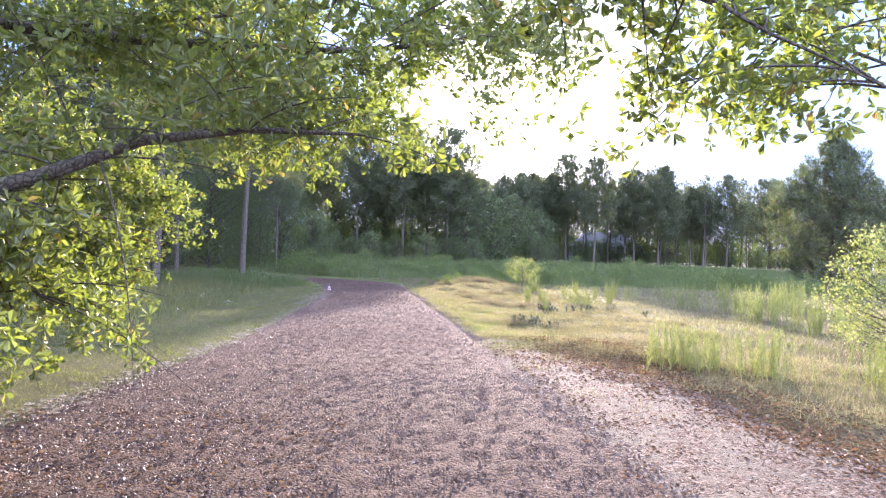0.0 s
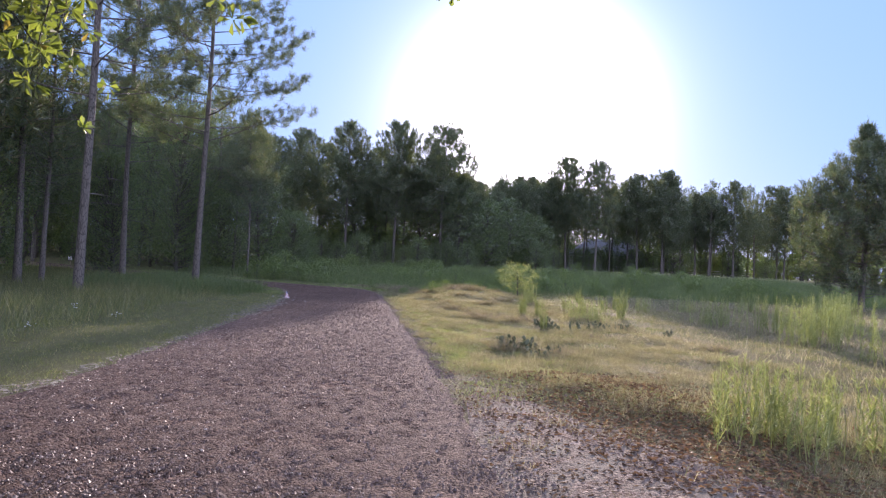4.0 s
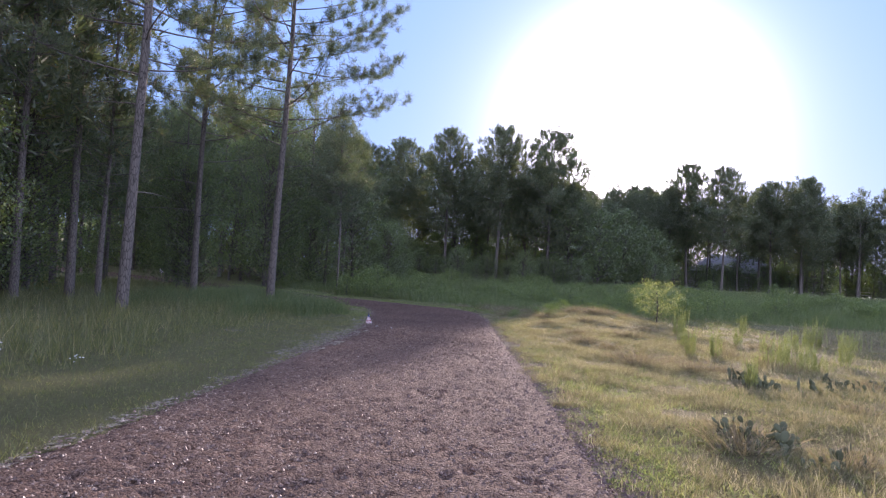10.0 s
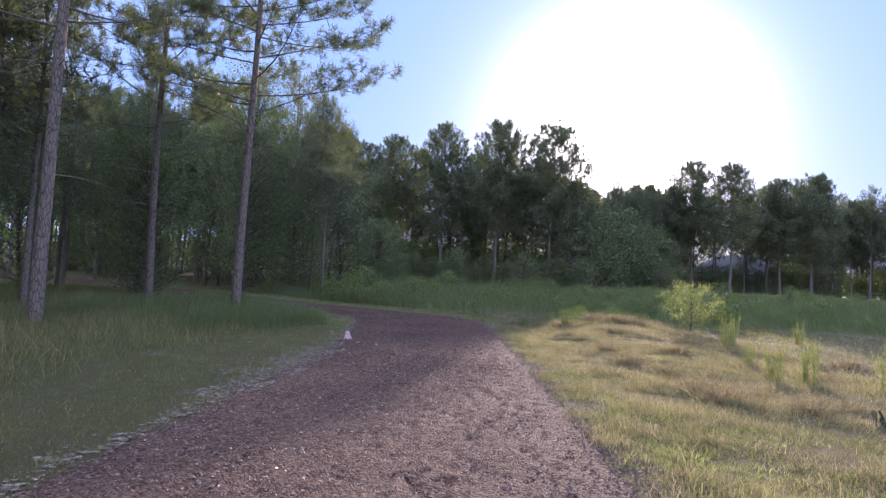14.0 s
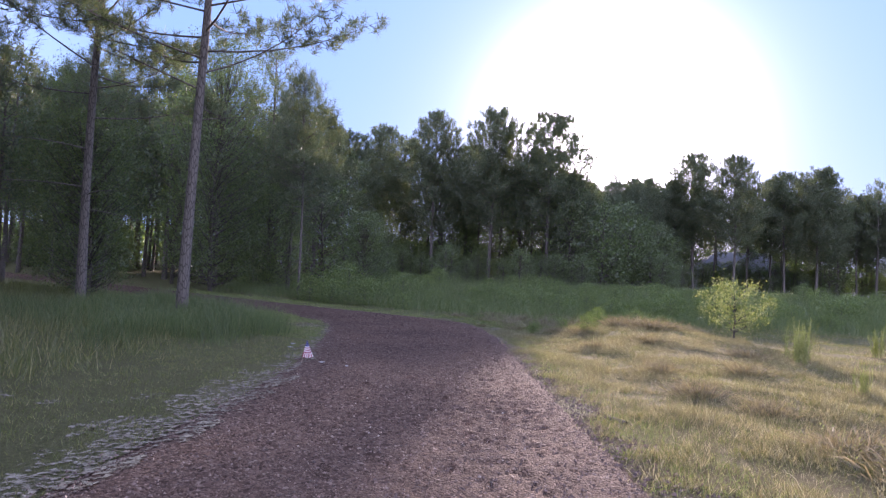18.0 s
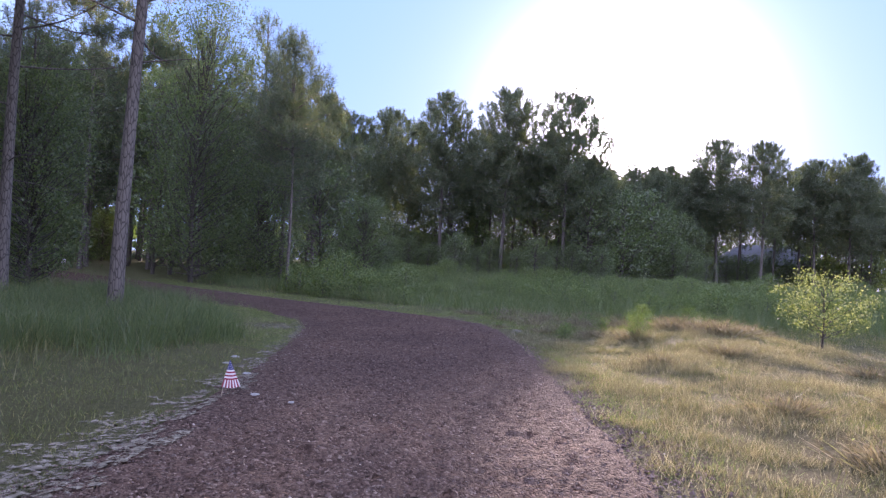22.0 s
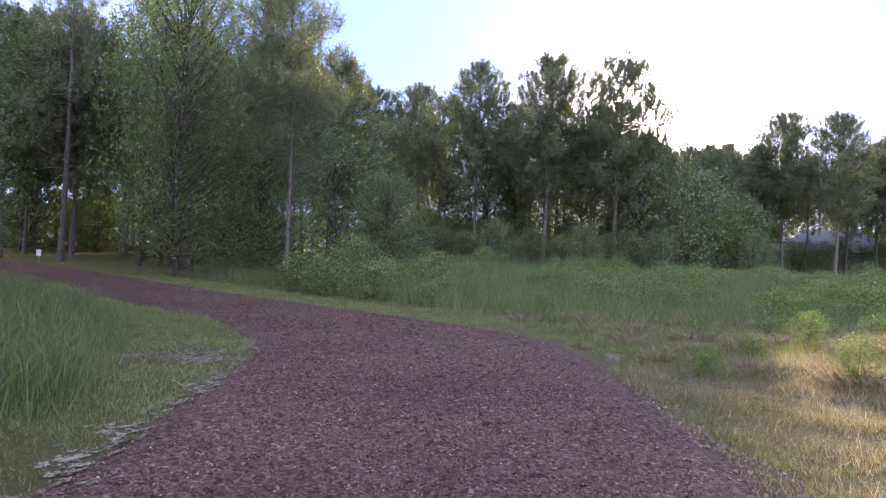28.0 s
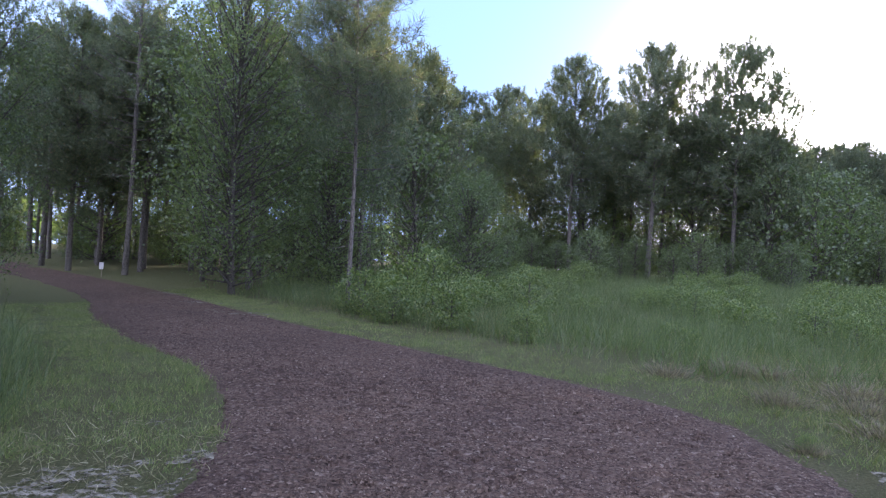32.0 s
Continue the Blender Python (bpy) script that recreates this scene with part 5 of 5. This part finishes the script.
for x, y, s in [(35.6, 104.0, 0.82), (37.2, 107.5, 0.9), (40.4, 105.0, 0.86), (45.2, 104.6, 0.9), (33.2, 108.0, 0.85), (43.6, 107.8, 0.95), (34.5, 121.0, 0.9), (37.5, 122.5, 0.95), (40.6, 121.5, 0.92), (43.0, 123.0, 1.0), (31.0, 120.0, 0.9)]:
    copy_thing(back_kinds[int(x) % 3], stand(x, y, 53 * x, s))

# small white sign beside the track in the wood
sign = thing("small_sign", "small white sign on a stake beside the track", "sign", m=pose(-22.9, 57.9, float(land(-22.9, 57.9)), 0, 0, -25))
part("stake", Geo().box((-0.02, -0.015, -0.1), (0.02, 0.015, 0.6)).mesh("stake"), M_STICK, sign)
part("panel", Geo().box((-0.2, -0.03, 0.3), (0.2, -0.017, 0.6)).mesh("panel"), M_WHITE, sign, "white panel")

# white rail fence beyond the far trees
fence = thing("rail_fence", "low white rail fence beyond the far trees", "fence", m=pose(36, 109.5, float(land(36, 109.5)), 0, 0, 4))
for k in range(13):
    part("post", Geo().box((k * 2.4 - 0.06, -0.06, -0.1), (k * 2.4 + 0.06, 0.06, 1.05)).mesh("post"), M_WHITE, fence)
for z in (0.45, 0.85):
    part("rail", Geo().box((-0.1, -0.09, z), (28.9, -0.062, z + 0.13)).mesh("rail"), M_WHITE, fence)

# ---- house among the far trees ----
M_WALL, M_ROOF, M_PANE = plain("house_wall", (0.42, 0.41, 0.39)), plain("house_roof", (0.13, 0.13, 0.135)), plain("house_glass", (0.06, 0.07, 0.08), 0.1)
house = thing("house", "pale single-storey house with a grey hipped roof behind the trees", "house", m=pose(38.4, 113.8, float(land(38, 114)), 0, 0, -8))
part("wall", Geo().box((-6.0, -3.5, -0.3), (6.0, 3.5, 2.75)).mesh("wall"), M_WALL, house)
g = Geo()
g.add([(-6.5, -4.1, 2.7), (6.5, -4.1, 2.7), (6.5, 4.1, 2.7), (-6.5, 4.1, 2.7), (-3.0, 0, 5.5), (3.4, 0, 5.5)], [(0, 1, 5), (0, 5, 4), (2, 3, 4), (2, 4, 5), (0, 4, 3), (1, 2, 5), (0, 3, 2), (0, 2, 1)])
g.box((-6.55, -4.15, 2.58), (6.55, -4.02, 2.76))
roof = part("roof", g.mesh("roof"), M_ROOF, house)
part("chimney", Geo().box((1.6, 0.5, 4.6), (2.3, 1.2, 6.1)).mesh("chimney"), M_WALL, roof)
for wx in (-4.6, -2.6, 3.6):
    w = part("window", Geo().box((wx - 0.55, -3.56, 0.9), (wx + 0.55, -3.47, 2.1)).mesh("window"), M_WALL, house, "white window frame")
    for px in (-0.25, 0.25):
        part("pane", Geo().box((wx + px - 0.2, -3.58, 1.0), (wx + px + 0.2, -3.55, 2.0)).mesh("pane"), M_PANE, w, "dark pane")
door = part("door", Geo().box((0.1, -3.57, 0.0), (1.1, -3.47, 2.1)).mesh("door"), M_ROOF, house, "grey front door")
for px in (-1.4, 0.0, 2.2, 4.6):
    part("porch_post", Geo().box((px - 0.08, -4.0, -0.2), (px + 0.08, -3.84, 2.66)).mesh("porch_post"), M_WALL, house)


# ---- prickly pears in the dry grass ----
M_PAD = plain("cactus_pad", (0.075, 0.085, 0.04), 0.75)
pad_kinds = []
for k in range(4):
    bm = bmesh.new()
    bmesh.ops.create_icosphere(bm, subdivisions=2, radius=1.0)
    for v in bm.verts:
        z = v.co.z
        v.co = Vector((v.co.x * (0.045 + 0.005 * k) * (1 + 0.28 * z), v.co.y * 0.013 * (1.1 - 0.3 * z), (z + 0.96) * (0.078 + 0.007 * k)))
        v.co *= 1 + 0.08 * noise.noise(v.co * 14 + Vector((k, 0, 0)))
    m = bpy.data.meshes.new("pad")
    bm.to_mesh(m)
    bm.free()
    m.polygons.foreach_set("use_smooth", [True] * len(m.polygons))
    m.materials.append(M_PAD)
    pad_kinds.append(m)
r = np.random.default_rng(61)
for x, y, wide, deep, stems in [(3.5, 18.6, 0.16, 0.14, 9), (3.8, 18.35, 0.2, 0.16, 13), (4.1, 17.75, 0.14, 0.12, 7), (4.45, 18.05, 0.06, 0.05, 3), (5.3, 22.75, 0.06, 0.05, 3), (5.4, 22.35, 0.06, 0.05, 4), (5.55, 22.2, 0.04, 0.04, 2), (6.15, 22.1, 0.16, 0.08, 6), (6.6, 22.3, 0.14, 0.08, 6),
                                (7.05, 22.25, 0.18, 0.1, 8), (8.15, 21.7, 0.1, 0.08, 5), (5.25, 22.6, 0.1, 0.1, 4), (5.5, 23.2, 0.2, 0.06, 7), (6.9, 23.4, 0.1, 0.06, 4), (7.6, 23.1, 0.06, 0.06, 3)]:
    ob = thing("prickly_pear", "low prickly pear cactus with dull green upright pads in dry grass", "cactus", "prickly pears in the dry grass", stand(x, y))
    for q in range(stems):
        at = Matrix.Translation((r.normal() * wide, r.normal() * deep, -0.02)) @ Matrix.Rotation(r.normal() * 0.7, 4, "Z") @ Matrix.Rotation(r.normal() * 0.25, 4, "Y") @ Matrix.Rotation(r.normal() * 0.2, 4, "X")
        size = 0.5 + 0.32 * r.random()
        for level in range(1 + int(r.random() < 0.8) + int(r.random() < 0.35)):
            pad = part("pad", pad_kinds[r.integers(4)], M_PAD, ob)
            pad.matrix_basis = at @ Matrix.Scale(size, 4)
            at = at @ Matrix.Translation((r.normal() * 0.025, 0, 0.14 * size)) @ Matrix.Rotation(r.normal() * 0.6, 4, "Z") @ Matrix.Rotation(r.normal() * 0.45, 4, "Y")
            size *= 0.86

# a slab of bark lying at the edge of the track
bark_slab = thing("bark_slab", "dark curled slab of bark lying at the track's edge", "bark", m=pose(1.82, 26.5, float(land(1.82, 26.5)) - 0.012, 0, 2, 115) @ Matrix.Diagonal((0.85, 0.9, 0.8, 1)))
u, w = np.meshgrid(np.linspace(-1, 1, 13), np.linspace(-1, 1, 7), indexing="ij")
rag = 1 + 0.12 * np.sin(u * 7) * np.sign(w) * (np.abs(w) > 0.9)
top = np.stack([u * 0.19, w * 0.06 * rag * (1 - 0.35 * u**2), 0.05 - 0.04 * w**2 + 0.008 * np.sin(u * 9 + w * 4)], -1).reshape(-1, 3)
q = (np.arange(12)[:, None] * 7 + np.arange(6)).ravel()
f = np.concatenate([np.stack([q, q + 7, q + 8], 1), np.stack([q, q + 8, q + 1], 1)])
part("slab", Geo().add(top, f).add(top - (0, 0, 0.012), f[:, ::-1]).mesh("slab", True), M_OAK_BARK, bark_slab)


# small white wild flowers on thin stems in the verge
M_STEM, M_PETAL = plain("flower_stem", (0.1, 0.13, 0.05)), plain("white_petal", (0.72, 0.72, 0.68), 0.6)
r = np.random.default_rng(77)
for x, y, tall in [(-4.67, 18.3, 0.52), (-4.2, 19.0, 0.36), (-4.9, 17.2, 0.3)]:
    ob = thing("wild_flower", "thin wild flower stem with small white blossoms in the verge", "flower", "white wild flowers", stand(x, y))
    part("stem", Geo().tube([(0, 0, -0.02), (0.02, 0.01, tall * 0.5), (0.0, 0.03, tall)], [0.004, 0.003, 0.002], 5).mesh("stem"), M_STEM, ob)
    for q in range(7):
        at = np.array([r.normal() * 0.035, 0.03 + r.normal() * 0.035, tall * (0.72 + 0.28 * r.random())])
        way = unit(np.stack([r.normal(size=6), r.normal(size=6), 0.3 + r.random(6)], 1))
        part("blossom", Geo().add(*leaves(np.repeat(at[None], 6, 0), way, np.full(6, 0.017), np.full(6, 0.011), r)).mesh("blossom"), M_PETAL, ob)
